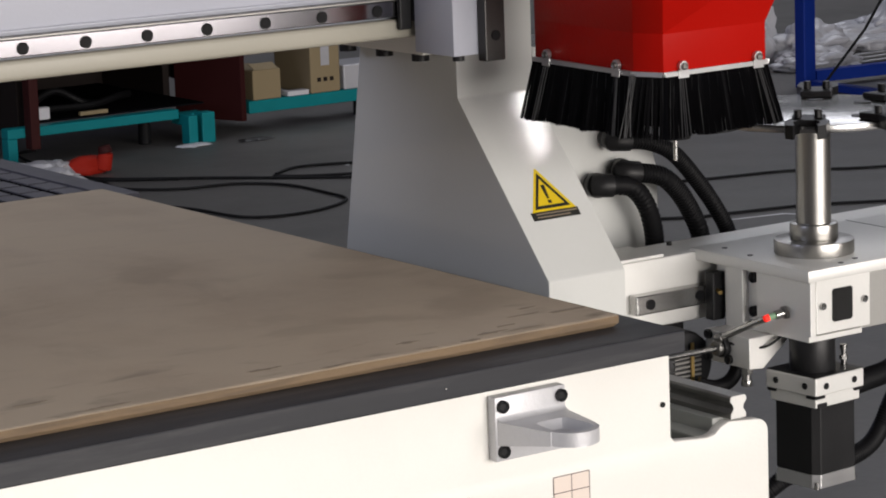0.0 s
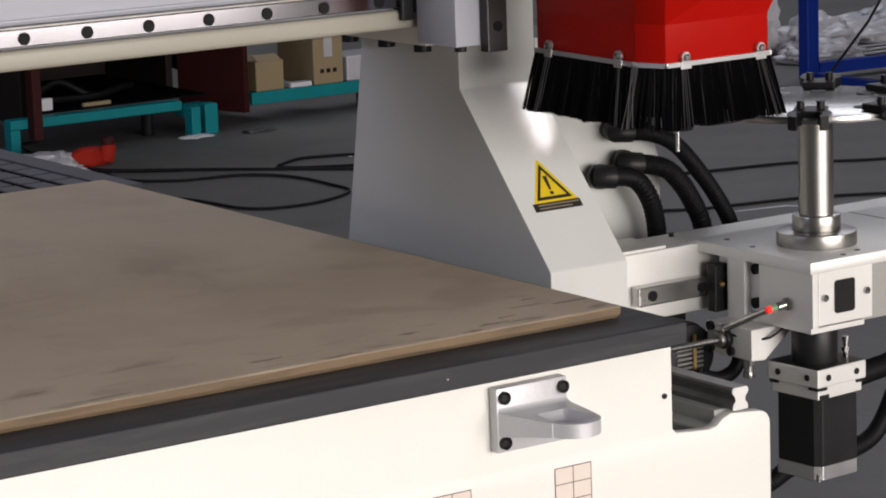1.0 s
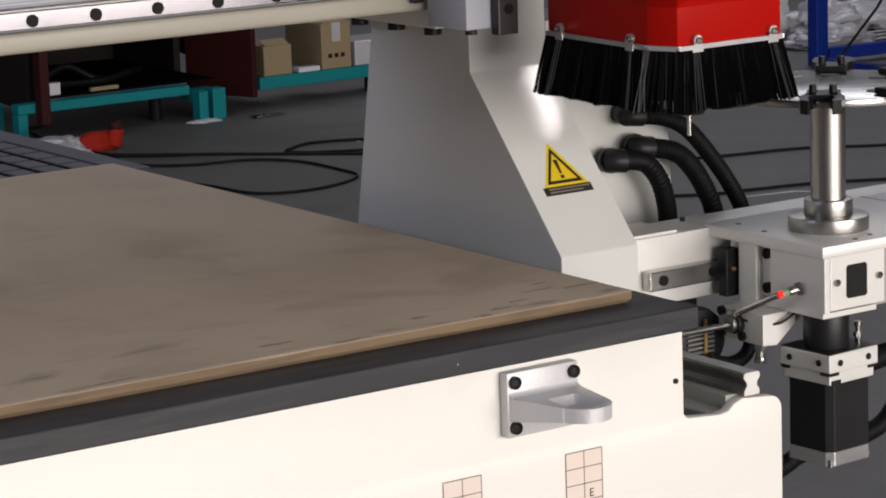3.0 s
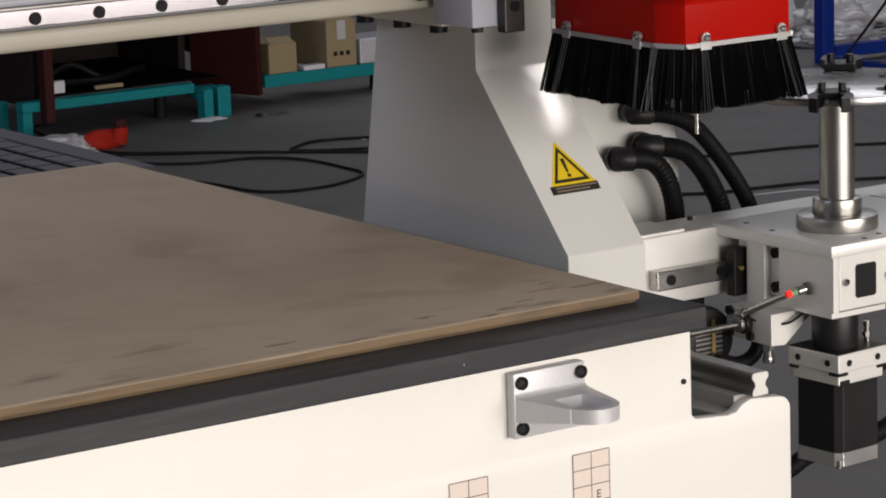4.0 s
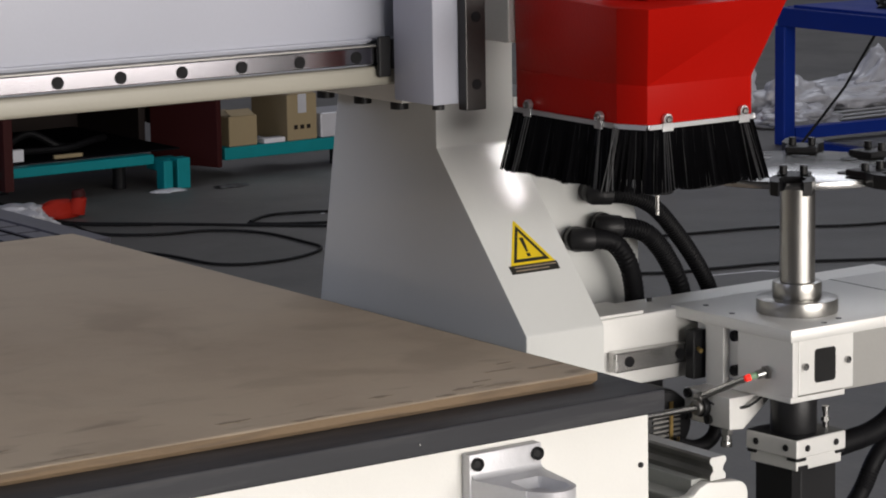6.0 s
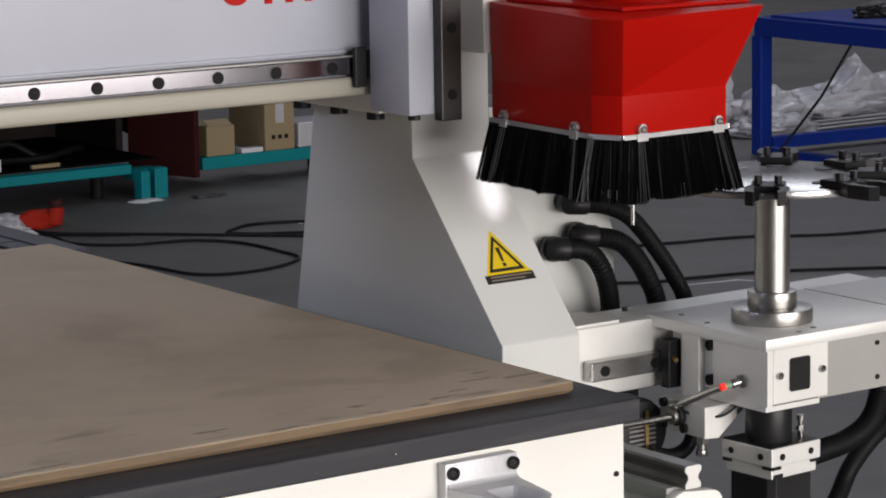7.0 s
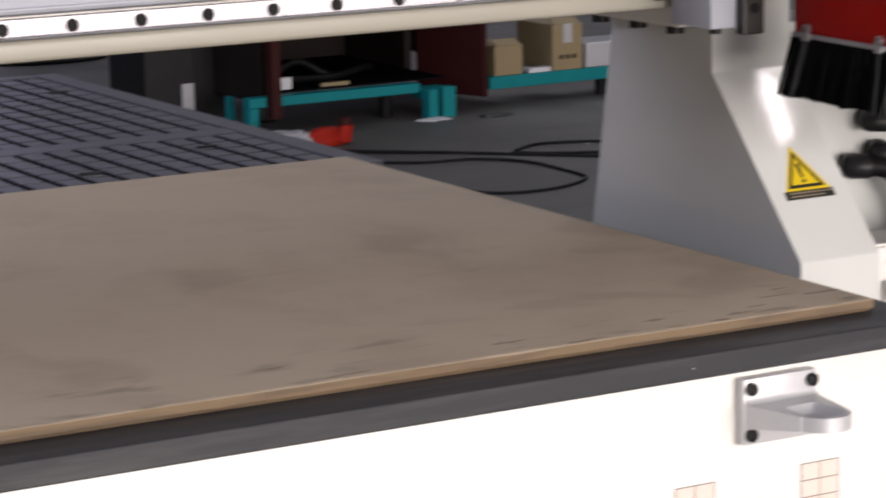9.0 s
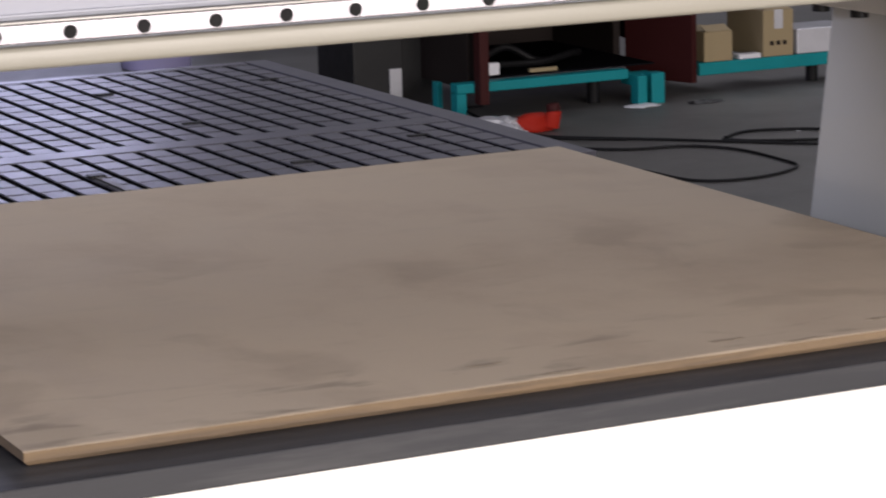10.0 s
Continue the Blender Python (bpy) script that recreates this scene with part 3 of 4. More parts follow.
    part("caption_bar", slab([(L, B0), (R, B0), (R, B1), (L, B1)], 0.0003, 0.0005), BLACK_INK, st)

    def tri(k):
        c = Vector((L + 0.0395, B1 + 0.0235))
        return [(c.x + (u - c.x) * k, c.y + (v - c.y) * k) for u, v in ((L + 0.0105, B1 + 0.004), (R - 0.0095, B1 + 0.004), (L + 0.0405, T - 0.007))]
    a, b = tri(1.0), tri(0.76)
    for i in range(3):
        j = (i + 1) % 3
        part("warning_edge", slab([a[i], a[j], b[j], b[i]], 0.0008, 0.0003), BLACK_INK, st)
    part("warning_mark", slab([(L + 0.0380, B1 + 0.019), (L + 0.0415, B1 + 0.019), (L + 0.0435, B1 + 0.041), (L + 0.0370, B1 + 0.041)], 0.0008, 0.0003), BLACK_INK, st)
    part("warning_mark", slab([(L + 0.0370, B1 + 0.0115), (L + 0.0425, B1 + 0.0115), (L + 0.0425, B1 + 0.0165), (L + 0.0370, B1 + 0.0165)], 0.0008, 0.0003), BLACK_INK, st)
    for k, w in enumerate((0.055, 0.068)):
        part("print_bar", slab([(L + 0.008, B0 + 0.0035 + 0.005 * k), (L + 0.008 + w, B0 + 0.0035 + 0.005 * k), (L + 0.008 + w, B0 + 0.0052 + 0.005 * k), (L + 0.008, B0 + 0.0052 + 0.005 * k)], 0.0009, 0.0002), MARK, st)
    # cross beam that carries the tool changer
    arm = part("changer_arm", bm_box(0.2195, 0.2805, 0.755, 0.80, 0.365, 0.850, 0.002), ALU_WHITE, g, "satin white aluminium arm")
    part("cover_strip", bm_box(0.2205, 0.283, 0.8502, 0.30, 0.362, 0.8545, 0.001), ALU_WHITE, arm)
    srail = part("linear_rail", bm_box(0.2345, 0.262, 0.779, 0.78, 0.2802, 0.8060, 0.002), STEEL, g, "short ground steel rail")
    for i in range(6):
        x = 0.258 + 0.0870 * i
        part("rail_plug", bm_cyl((x, 0.2618, 0.7925), (x, 0.2602, 0.7925), 0.0072, seg=18), RUBBER, srail)
    # red maker's mark, plain shapes
    ring = [(-0.219 + 0.024 * math.cos(a), 1.325 + 0.024 * math.sin(a)) for a in [radians(50 + 260 * k / 16) for k in range(17)]]
    ring += [(-0.219 + 0.014 * math.cos(a), 1.325 + 0.014 * math.sin(a)) for a in [radians(310 - 260 * k / 16) for k in range(17)]]
    part("maker_mark", bm_prism(ring, "y", 0.3985, 0.3995), RED, g, "plain red shape")
    for x0, x1 in ((-0.177, -0.166), (-0.146, -0.135), (-0.117, -0.106)):
        part("maker_mark", bm_box(x0, 0.3985, 1.301, x1, 0.3995, 1.349), RED, g)
    for x, y in ((0.245, 0.345), (0.36, 0.345)):
        part("screw", bm_cyl((x, y, 0.8500), (x, y, 0.8556), 0.004, seg=12), BLACK_METAL, arm)
    return g


def hoses():
    specs = (((0.347, 0.466, 0.992), [(0.347, 0.43, 0.990), (0.392, 0.425, 0.984), (0.44, 0.43, 0.962), (0.492, 0.44, 0.915), (0.535, 0.45, 0.868), (0.563, 0.455, 0.825), (0.585, 0.46, 0.76)], 0.0125),
             ((0.372, 0.466, 0.942), [(0.362, 0.43, 0.943), (0.408, 0.422, 0.934), (0.443, 0.425, 0.908), (0.474, 0.43, 0.868), (0.493, 0.435, 0.83), (0.505, 0.44, 0.76)], 0.0145),
             ((0.322, 0.466, 0.926), [(0.316, 0.43, 0.930), (0.352, 0.418, 0.925), (0.378, 0.418, 0.898), (0.394, 0.422, 0.86), (0.403, 0.43, 0.82), (0.408, 0.44, 0.76)], 0.0145))
    for root, pts, r in specs:
        h = thing("flexible_hose", root, "black corrugated hose plugged into the white cover", "hose", "hoses of the gantry")
        path = smooth_path([Vector(pts[0]) + Vector((-0.012, 0.012, 0.0))] + pts, 10)
        part("hose", bm_tube(path, r, 14, None, 230, 0.0013), RUBBER, h, smooth=True)
        a, b = Vector(root), path[6]
        bm = bm_cyl(a, a.lerp(b, 0.5), r * 1.18, seg=20, bevel=0.002)
        bm_cyl(a.lerp(b, 0.45), b, r * 1.24, seg=20, bevel=0.002, bm=bm)
        bm_tube(path[2:14], r * 1.16, 16, bm)
        part("connector", bm, BLACK, h, smooth=True)


def spindle_carriage():
    c = thing("spindle_carriage", (-0.01, 0.3, 1.16), "pale grey painted carriage that rides on the gantry rail", "carriage")
    part("body", bm_box(-0.041, 0.280, 1.158, 0.030, 0.368, 1.55, 0.002), BEAM, c, smooth=True)
    part("bearing_block", bm_box(-0.060, 0.372, 1.188, -0.0415, 0.3795, 1.240, 0.002), BLACK, c)
    part("bearing_block", bm_box(-0.0408, 0.3685, 1.198, 0.05, 0.3788, 1.236, 0.002), BLACK, c)
    for x in (-0.003, 0.14):
        r = part("linear_rail", bm_box(x, 0.262, 1.150, x + 0.031, 0.2798, 1.55, 0.0015), DARK_STEEL, c, "vertical steel rail")
        for k in range(5):
            z = 1.183 + 0.085 * k
            part("rail_plug", bm_cyl((x + 0.0155, 0.2618, z), (x + 0.0155, 0.2602, z), 0.0068, seg=16), RUBBER, r)
    part("bolt", bm_screw((-0.02, 0.30, 1.158), (0, 0, -1), 0.008, 0.008), BLACK_METAL, c)
    part("slide_plate", bm_box(0.066, 0.2655, 1.231, 0.137, 0.3675, 1.55, 0.002), WHITE, c)
    return c


def dust_hood():
    h = thing("dust_hood", (0.15, 0.12, 1.148), "red painted dust hood with a skirt of black bristles", "dust hood")
    zb = 1.149
    base = [(0.075, 0.262), (0.0612, 0.041), (0.0770, 0.0015), (0.246, 0.006), (0.250, 0.013), (0.250, 0.262)]
    # folded sheet: an upright lower band and a funnel that leans out to the front and to one side
    hi_pts = [(0.073, 0.262), (-0.001, -0.037), (0.015, -0.077), (0.273, -0.032), (0.284, -0.02), (0.298, 0.262)]
    own = bmesh.new()
    rings = [[own.verts.new((u, v, z)) for u, v in pts] for pts, z in ((base, zb), (base, 1.197), (hi_pts, 1.297))]
    own.faces.new(rings[0])
    own.faces.new(rings[2][::-1])
    for lo, hi, upper in ((rings[0], rings[1], False), (rings[1], rings[2], True)):
        for i in range(len(lo)):
            j = (i + 1) % len(lo)
            if upper and i == 2:
                own.faces.new((lo[i], hi[i], hi[j]))
                own.faces.new((lo[i], hi[j], lo[j]))
            else:
                own.faces.new((lo[i], hi[i], hi[j], lo[j]))
    bmesh.ops.recalc_face_normals(own, faces=own.faces)
    bmesh.ops.bevel(own, geom=own.edges[:], offset=0.0011, segments=2, affect="EDGES", profile=0.5)
    part("shell", own, RED, h, "glossy red folded sheet shell", True)
    part("neck", bm_cyl((0.195, 0.12, 1.296), (0.195, 0.12, 1.41), 0.078, seg=32, bevel=0.003), RED, h, smooth=True)
    part("neck_flange", bm_box(0.085, 0.01, 1.2975, 0.290, 0.245, 1.303, 0.002), RED, h)
    part("top_clip", bm_box(0.095, 0.18, 1.3032, 0.107, 0.20, 1.310, 0.002), STEEL, h)
    # trim strip round the lower edge
    loop = [Vector((u, v, 0)) for u, v in base]
    mid = Vector((0.155, 0.13, 0))
    for i in range(len(loop) - 1):
        a, b = loop[i], loop[i + 1]
        d = (b - a).normalized()
        nrm = Vector((d.y, -d.x, 0))
        if nrm.dot((a + b) / 2 - mid) < 0:
            nrm = -nrm
        prof = [(a + nrm * 0.0008), (b + nrm * 0.0008), (b + nrm * 0.0045), (a + nrm * 0.0045)]
        part("trim_strip", bm_prism([(p.x, p.y) for p in prof], "z", zb - 0.0052, zb + 0.0005), ALU, h, "thin bare metal strip")
    CLIPS = ((loop[0], loop[1], 0.15), (loop[0], loop[1], 0.86), (loop[2], loop[3], 0.165), (loop[2], loop[3], 0.9))
    splayed = [a.lerp(b, s) for a, b, s in CLIPS] + [loop[1]]
    # skirt of bristles: many tapered tufts that spread outwards
    random.seed(21)
    tufts = bmesh.new()
    for i in range(len(loop) - 1):
        a, b = loop[i], loop[i + 1]
        d = (b - a).normalized()
        nrm = Vector((d.y, -d.x, 0))
        if nrm.dot((a + b) / 2 - mid) < 0:
            nrm = -nrm
        if (b - a).length < 0.01:
            continue
        n = int((b - a).length / 0.00045)
        for k in range(n):
            for layer in range(2):
                s = (k + random.random()) / n
                p = a.lerp(b, s) + nrm * (0.003 - 0.003 * layer) + Vector((0, 0, zb - 0.002))
                clump = 0.5 + 0.5 * noise.noise((s * 9 + i * 7, layer * 4, 1))
                spread = 0.008 + 0.010 * clump + random.uniform(-0.003, 0.003)
                along = 0.014 * (s - 0.5) * (2 if (b - a).length > 0.1 else 1) + 0.004 * noise.noise((s * 14 + i * 5, 2, 0)) + random.uniform(-0.0015, 0.0015)
                q = p + nrm * spread + d * along + Vector((0, 0, -0.076 - 0.004 * noise.noise((s * 6, i, 3)) - random.uniform(0, 0.0025)))
                w = d * random.uniform(0.0003, 0.0007)
                t = nrm * 0.0005
                # tufts below the clips and at the corner stand off; paler colour paints caught light
                lit_tuft = layer == 0 and random.random() < 0.3 * max(0.0, 1 - min((a.lerp(b, s) - c).length for c in splayed) / 0.008)
                if lit_tuft:
                    q += nrm * random.uniform(0.002, 0.007)
                    p += nrm * 0.0012
                v = [tufts.verts.new(x) for x in (p - w - t, p + w - t, p + t, q - w * 0.7 - t, q + w * 0.7 - t, q + t)]
                for f in ((0, 1, 4, 3), (1, 2, 5, 4), (2, 0, 3, 5), (3, 4, 5)):
                    tufts.faces.new([v[z] for z in f]).material_index = int(lit_tuft)
    tagged(part("bristles", tufts, [BRISTLE, LIT_BRISTLE], h, "black nylon bristle skirt"), kind="stuff")
    inner = [mid + (Vector((u, v, 0)) - mid) * 0.985 for u, v in base]
    own = bmesh.new()
    up_ring = [own.verts.new((p.x, p.y, zb - 0.0005)) for p in inner]
    low_ring = []
    for p in inner:
        q = mid + (p - mid) * 1.06
        low_ring.append(own.verts.new((q.x, q.y, zb - 0.066)))
    for i in range(len(inner)):
        j = (i + 1) % len(inner)
        own.faces.new((up_ring[i], low_ring[i], low_ring[j], up_ring[j]))
    own.faces.new(up_ring)
    own.faces.new(low_ring[::-1])
    part("bristle_core", own, RUBBER, h)
    # clips with a screw
    for a, b, s in CLIPS:
        p, d = a.lerp(b, s), (b - a).normalized()
        nrm = Vector((d.y, -d.x, 0))
        if nrm.dot(p - mid) < 0:
            nrm = -nrm
        own = bm_box(-0.0085, 0.0048, -0.0085, 0.0085, 0.0062, 0.0015, 0.0004)
        bm_cyl((0.0, 0.0012, 0.006), (0.0, 0.0060, 0.006), 0.0068, seg=16, bm=own)
        q = Matrix.Translation(p + Vector((0, 0, zb))) @ Matrix((( d.x, nrm.x, 0, 0), (d.y, nrm.y, 0, 0), (0, 0, 1, 0), (0, 0, 0, 1)))
        bmesh.ops.transform(own, matrix=q, verts=own.verts)
        cl = part("clip", own, ALU, h, "bright metal clip")
        part("screw", bm_screw(p + nrm * 0.0062 + Vector((0, 0, zb + 0.006)), nrm, 0.0042, 0.003), STEEL_DULL, cl, smooth=True)
    return h


def tool_changer():
    m = thing("tool_changer", (0.43, 0.15, 0.56), "white tool changer with a steel post and a black motor", "tool changer")
    part("bearing_block", bm_box(0.3535, 0.2440, 0.758, 0.3760, 0.2618, 0.825, 0.002), BLACK, m)
    part("grease_nipple", bm_cyl((0.3620, 0.2438, 0.800), (0.3605, 0.236, 0.798), 0.0032, seg=10), BRASS, m)
    # bracket box
    part("side_plate", bm_prism([(0.060, 0.762), (0.060, 0.838), (0.168, 0.838), (0.168, 0.756)], "x", 0.366, 0.376, 0.0012), ALU_WHITE, m)
    part("mount_plate", bm_box(0.366, 0.197, 0.742, 0.378, 0.2330, 0.838, 0.0012), ALU_WHITE, m)
    for z in (0.779, 0.826):
        part("screw", bm_screw((0.3765, 0.180, z), (-1, 0, 0), 0.0075, 0.008), BLACK_METAL, m, smooth=True)
    fp = part("front_plate", bm_box(0.3765, 0.060, 0.764, 0.473, 0.072, 0.837, 0.0012), ALU_WHITE, m)
    part("sight_window", bm_prism([(0.407, 0.778), (0.437, 0.778), (0.440, 0.781), (0.440, 0.820), (0.437, 0.823), (0.407, 0.823), (0.404, 0.820), (0.404, 0.781)], "y", 0.0585, 0.0598), SMOKED, fp, "dark smoked window")
    for x in (0.386, 0.461):
        part("screw", bm_screw((x, 0.0598, 0.802), (0, -1, 0), 0.0048, 0.004), STEEL, fp, smooth=True)
    part("inner_box", bm_box(0.377, 0.0725, 0.766, 0.472, 0.262, 0.837), ALU_WHITE, m)
    part("bottom_plate", bm_box(0.3665, 0.064, 0.754, 0.462, 0.20, 0.7615, 0.001), ALU_WHITE, m)
    part("top_plate", bm_box(0.354, 0.050, 0.8385, 0.80, 0.292, 0.8545, 0.0015), ALU_WHITE, m, smooth=True)
    part("plate_seam", bm_box(0.645, 0.050, 0.8547, 0.6462, 0.292, 0.8551), BLACK, m)
    part("side_panel", bm_box(0.4735, 0.180, 0.725, 0.80, 0.192, 0.838, 0.001), PANEL, m)
    for x, z in ((0.679, 0.790), (0.680, 0.741)):
        part("screw", bm_screw((x, 0.1798, z), (0, -1, 0), 0.0035, 0.002), BLACK_METAL, m)
    for x, y in ((0.375, 0.19), (0.385, 0.255), (0.46, 0.075), (0.50, 0.20), (0.425, 0.065)):
        part("screw", bm_cyl((x, y, 0.8535), (x, y, 0.8552), 0.004, seg=12), BLACK_METAL, m)
    # post
    px, py = 0.453, 0.148
    part("post_flange", bm_cyl((px, py, 0.8547), (px, py, 0.874), 0.0545, seg=48, bevel=0.0015), POST, m, "turned steel flange", True)
    part("post_collar", bm_cyl((px, py, 0.874), (px, py, 0.896), 0.0328, seg=40, bevel=0.0015), POST, m, smooth=True)
    part("post", bm_cyl((px, py, 0.896), (px, py, 1.040), 0.0235, seg=40), POST, m, "polished steel post", True)
    # drive below
    mx, my = 0.411, 0.103
    part("gearbox", bm_cyl((mx - 0.004, my, 0.703), (mx - 0.004, my, 0.7535), 0.031, seg=36, bevel=0.001), BLACK_METAL, m, smooth=True)
    def turned(bm):
        bmesh.ops.rotate(bm, verts=bm.verts, cent=(mx, my, 0), matrix=Matrix.Rotation(radians(4), 3, "Z"))
        return bm
    s = 0.0465
    fl = part("motor_flange", turned(bm_box(mx - s, my - s, 0.6815, mx + s, my + s, 0.7065, 0.002)), ALU_WHITE, m)
    part("flange_edge", turned(bm_box(mx - s + 0.004, my - s + 0.004, 0.6640, mx + s - 0.004, my + s - 0.004, 0.6812, 0.002)), ALU_WHITE, fl)
    for x in (-0.027, 0.027):
        part("screw", turned(bm_screw((mx + x, my - s - 0.0005, 0.6940), (0, -1, 0), 0.0045, 0.001)), BLACK_METAL, fl)
        part("screw", turned(bm_screw((mx - s - 0.0005, my + x, 0.6940), (-1, 0, 0), 0.0045, 0.001)), BLACK_METAL, fl)
    part("flange_top", turned(bm_box(mx - s + 0.001, my - s + 0.001, 0.7067, mx + s - 0.001, my + s - 0.001, 0.7074)), BLACK_METAL, fl)
    for x0, x1 in ((-0.044, -0.028), (0.030, 0.044)):
        part("slot", turned(bm_box(mx + x0, my - s + 0.0006, 0.6775, mx + x1, my - s + 0.006, 0.6813)), BLACK_METAL, fl)
        part("slot", turned(bm_box(mx - s + 0.0006, my + x0, 0.6775, mx - s + 0.006, my + x1, 0.6813)), BLACK_METAL, fl)
    part("cable_outlet", turned(bm_box(mx - 0.040, my - s + 0.0024, 0.6640, mx - 0.022, my - s + 0.012, 0.6705, 0.001)), BLACK, fl)
    s, c = 0.0415, 0.009
    octo = [(-s + c, -s), (s - c, -s), (s, -s + c), (s, s - c), (s - c, s), (-s + c, s), (-s, s - c), (-s, -s + c)]
    part("motor_body", turned(bm_prism([(mx + u, my + v) for u, v in octo], "z", 0.5715, 0.6637, 0.001)), BLACK, m, "matt black motor body")
    part("end_cap", turned(bm_prism([(mx + u, my + v) for u, v in octo], "z", 0.5520, 0.5713, 0.001)), ALU, m, "bare aluminium end cap")
    for u, v in ((-s + 0.006, -s + 0.006), (s - 0.006, -s + 0.006), (-s + 0.006, s - 0.006)):
        part("motor_screw", turned(bm_cyl((mx + u, my + v, 0.5508), (mx + u, my + v, 0.5610), 0.004, seg=12)), STEEL, m)
    bm = bm_cyl((0.450, 0.088, 0.7074), (0.450, 0.088, 0.716), 0.0042, seg=12)
    bm_cyl((0.450, 0.088, 0.7155), (0.450, 0.088, 0.7215), 0.006, seg=6, bm=bm)
    bm_cyl((0.450, 0.088, 0.721), (0.450, 0.088, 0.730), 0.0038, seg=12, bm=bm)
    bm_cyl((0.450, 0.088, 0.7295), (0.450, 0.088, 0.736), 0.0052, seg=12, bm=bm)
    part("fitting", bm, STEEL, m, "stepped steel air fitting", True)
    # sensor with a red light at the side
    part("sensor_body", bm_cyl((0.3655, 0.108, 0.790), (0.350, 0.112, 0.787), 0.0062, seg=16), STEEL, m, smooth=True)
    part("sensor_nut", bm_cyl((0.3658, 0.108, 0.790), (0.3615, 0.109, 0.789), 0.0098, seg=6, bevel=0.0006), STEEL_DULL, m)
    part("sensor_tip", bm_cyl((0.350, 0.112, 0.787), (0.343, 0.116, 0.785), 0.0045, seg=14), CLEAR, m)
    part("indicator", bm_cyl((0.343, 0.116, 0.785), (0.3385, 0.119, 0.783), 0.0045, seg=14), led, m, "glowing red indicator")
    part("rod", bm_cyl((0.338, 0.119, 0.7828), (0.320, 0.193, 0.747), 0.0048, seg=14), STEEL, m, smooth=True)
    part("rod_sleeve", bm_cyl((0.3215, 0.187, 0.750), (0.3190, 0.197, 0.7452), 0.0068, seg=16, bevel=0.001), STEEL_DULL, m, smooth=True)
    part("cable", bm_tube(smooth_path([(0.322, 0.190, 0.7445), (0.335, 0.16, 0.7385), (0.352, 0.135, 0.740), (0.375, 0.13, 0.7515)], 6), 0.0018, 8), BLACK, m)
    # air cylinder beneath
    part("cylinder_rod", bm_cyl((0.20, 0.19, 0.735), (0.31, 0.19, 0.735), 0.0045, seg=16), STEEL, m, "polished rod", True)
    part("rod_nut", bm_cyl((0.318, 0.19, 0.735), (0.3275, 0.19, 0.735), 0.0135, seg=24, bevel=0.001), BLACK_METAL, m, smooth=True)
    part("rod_nut", bm_cyl((0.3105, 0.19, 0.735), (0.3178, 0.19, 0.735), 0.0105, seg=24, bevel=0.001), STEEL_DULL, m, smooth=True)
    part("cylinder_bracket", bm_prism([(0.328, 0.711), (0.328, 0.7535), (0.405, 0.7535), (0.398, 0.744), (0.352, 0.709)], "y", 0.140, 0.232, 0.0012), ALU_WHITE, m)
    for x, z in ((0.222, 0.748), (0.222, 0.718), (0.180, 0.719)):
        part("screw", bm_screw((0.3275, x, z), (-1, 0, 0), 0.0065, 0.005), BLACK_METAL, m, smooth=True)
    bm = bm_cyl((0.338, 0.158, 0.712), (0.338, 0.158, 0.701), 0.0085, seg=6)
    bm_cyl((0.338, 0.158, 0.7012), (0.338, 0.158, 0.692), 0.0062, seg=16, bm=bm)
    bm_cyl((0.338, 0.158, 0.6925), (0.338, 0.158, 0.684), 0.0078, seg=16, bevel=0.001, bm=bm)
    part("fitting", bm, STEEL, m, "stepped steel air fitting", True)
    # disc with forks
    dz = 1.040
    part("disc", bm_cyl((px, py, dz), (px, py, dz + 0.010), 0.152, seg=64, bevel=0.001), STEEL, m, "brushed aluminium disc", True)
    base = radians(-44.6)
    for k in range(8):
        a = base + math.pi / 4 * k - math.pi / 2
        out = Vector((math.cos(a), math.sin(a), 0))
        sd = Vector((-out.y, out.x, 0))
        own = bmesh.new()
        bm_box(0.112, -0.022, 0.0104, 0.165, 0.022, 0.0195, 0.002, bm=own)
        for s in (-1, 1):
            pr = [(0.150, s * 0.022), (0.172, s * 0.029), (0.207, s * 0.026), (0.216, s * 0.016), (0.208, s * 0.014), (0.182, s * 0.0175), (0.163, s * 0.010), (0.150, s * 0.010)]
            bm_prism(pr if s > 0 else pr[::-1], "z", 0.0015, 0.0195, bm=own)
            bm_cyl((0.140, s * 0.013, 0.019), (0.140, s * 0.013, 0.030), 0.0052, seg=12, bm=own)
        q = Matrix.Translation((px, py, dz)) @ Matrix(((out.x, sd.x, 0, 0), (out.y, sd.y, 0, 0), (0, 0, 1, 0), (0, 0, 0, 1)))
        bmesh.ops.transform(own, matrix=q, verts=own.verts)
        part("fork", own, BLACK_METAL, m, "black tool fork")
        p = Vector((px, py, dz + 0.0101)) + out * 0.092
        part("slot_plate", bm_cyl(p, p + Vector((0, 0, 0.0012)), 0.012, seg=18), BLACK_METAL, m)
    return m, px, py, dz, base


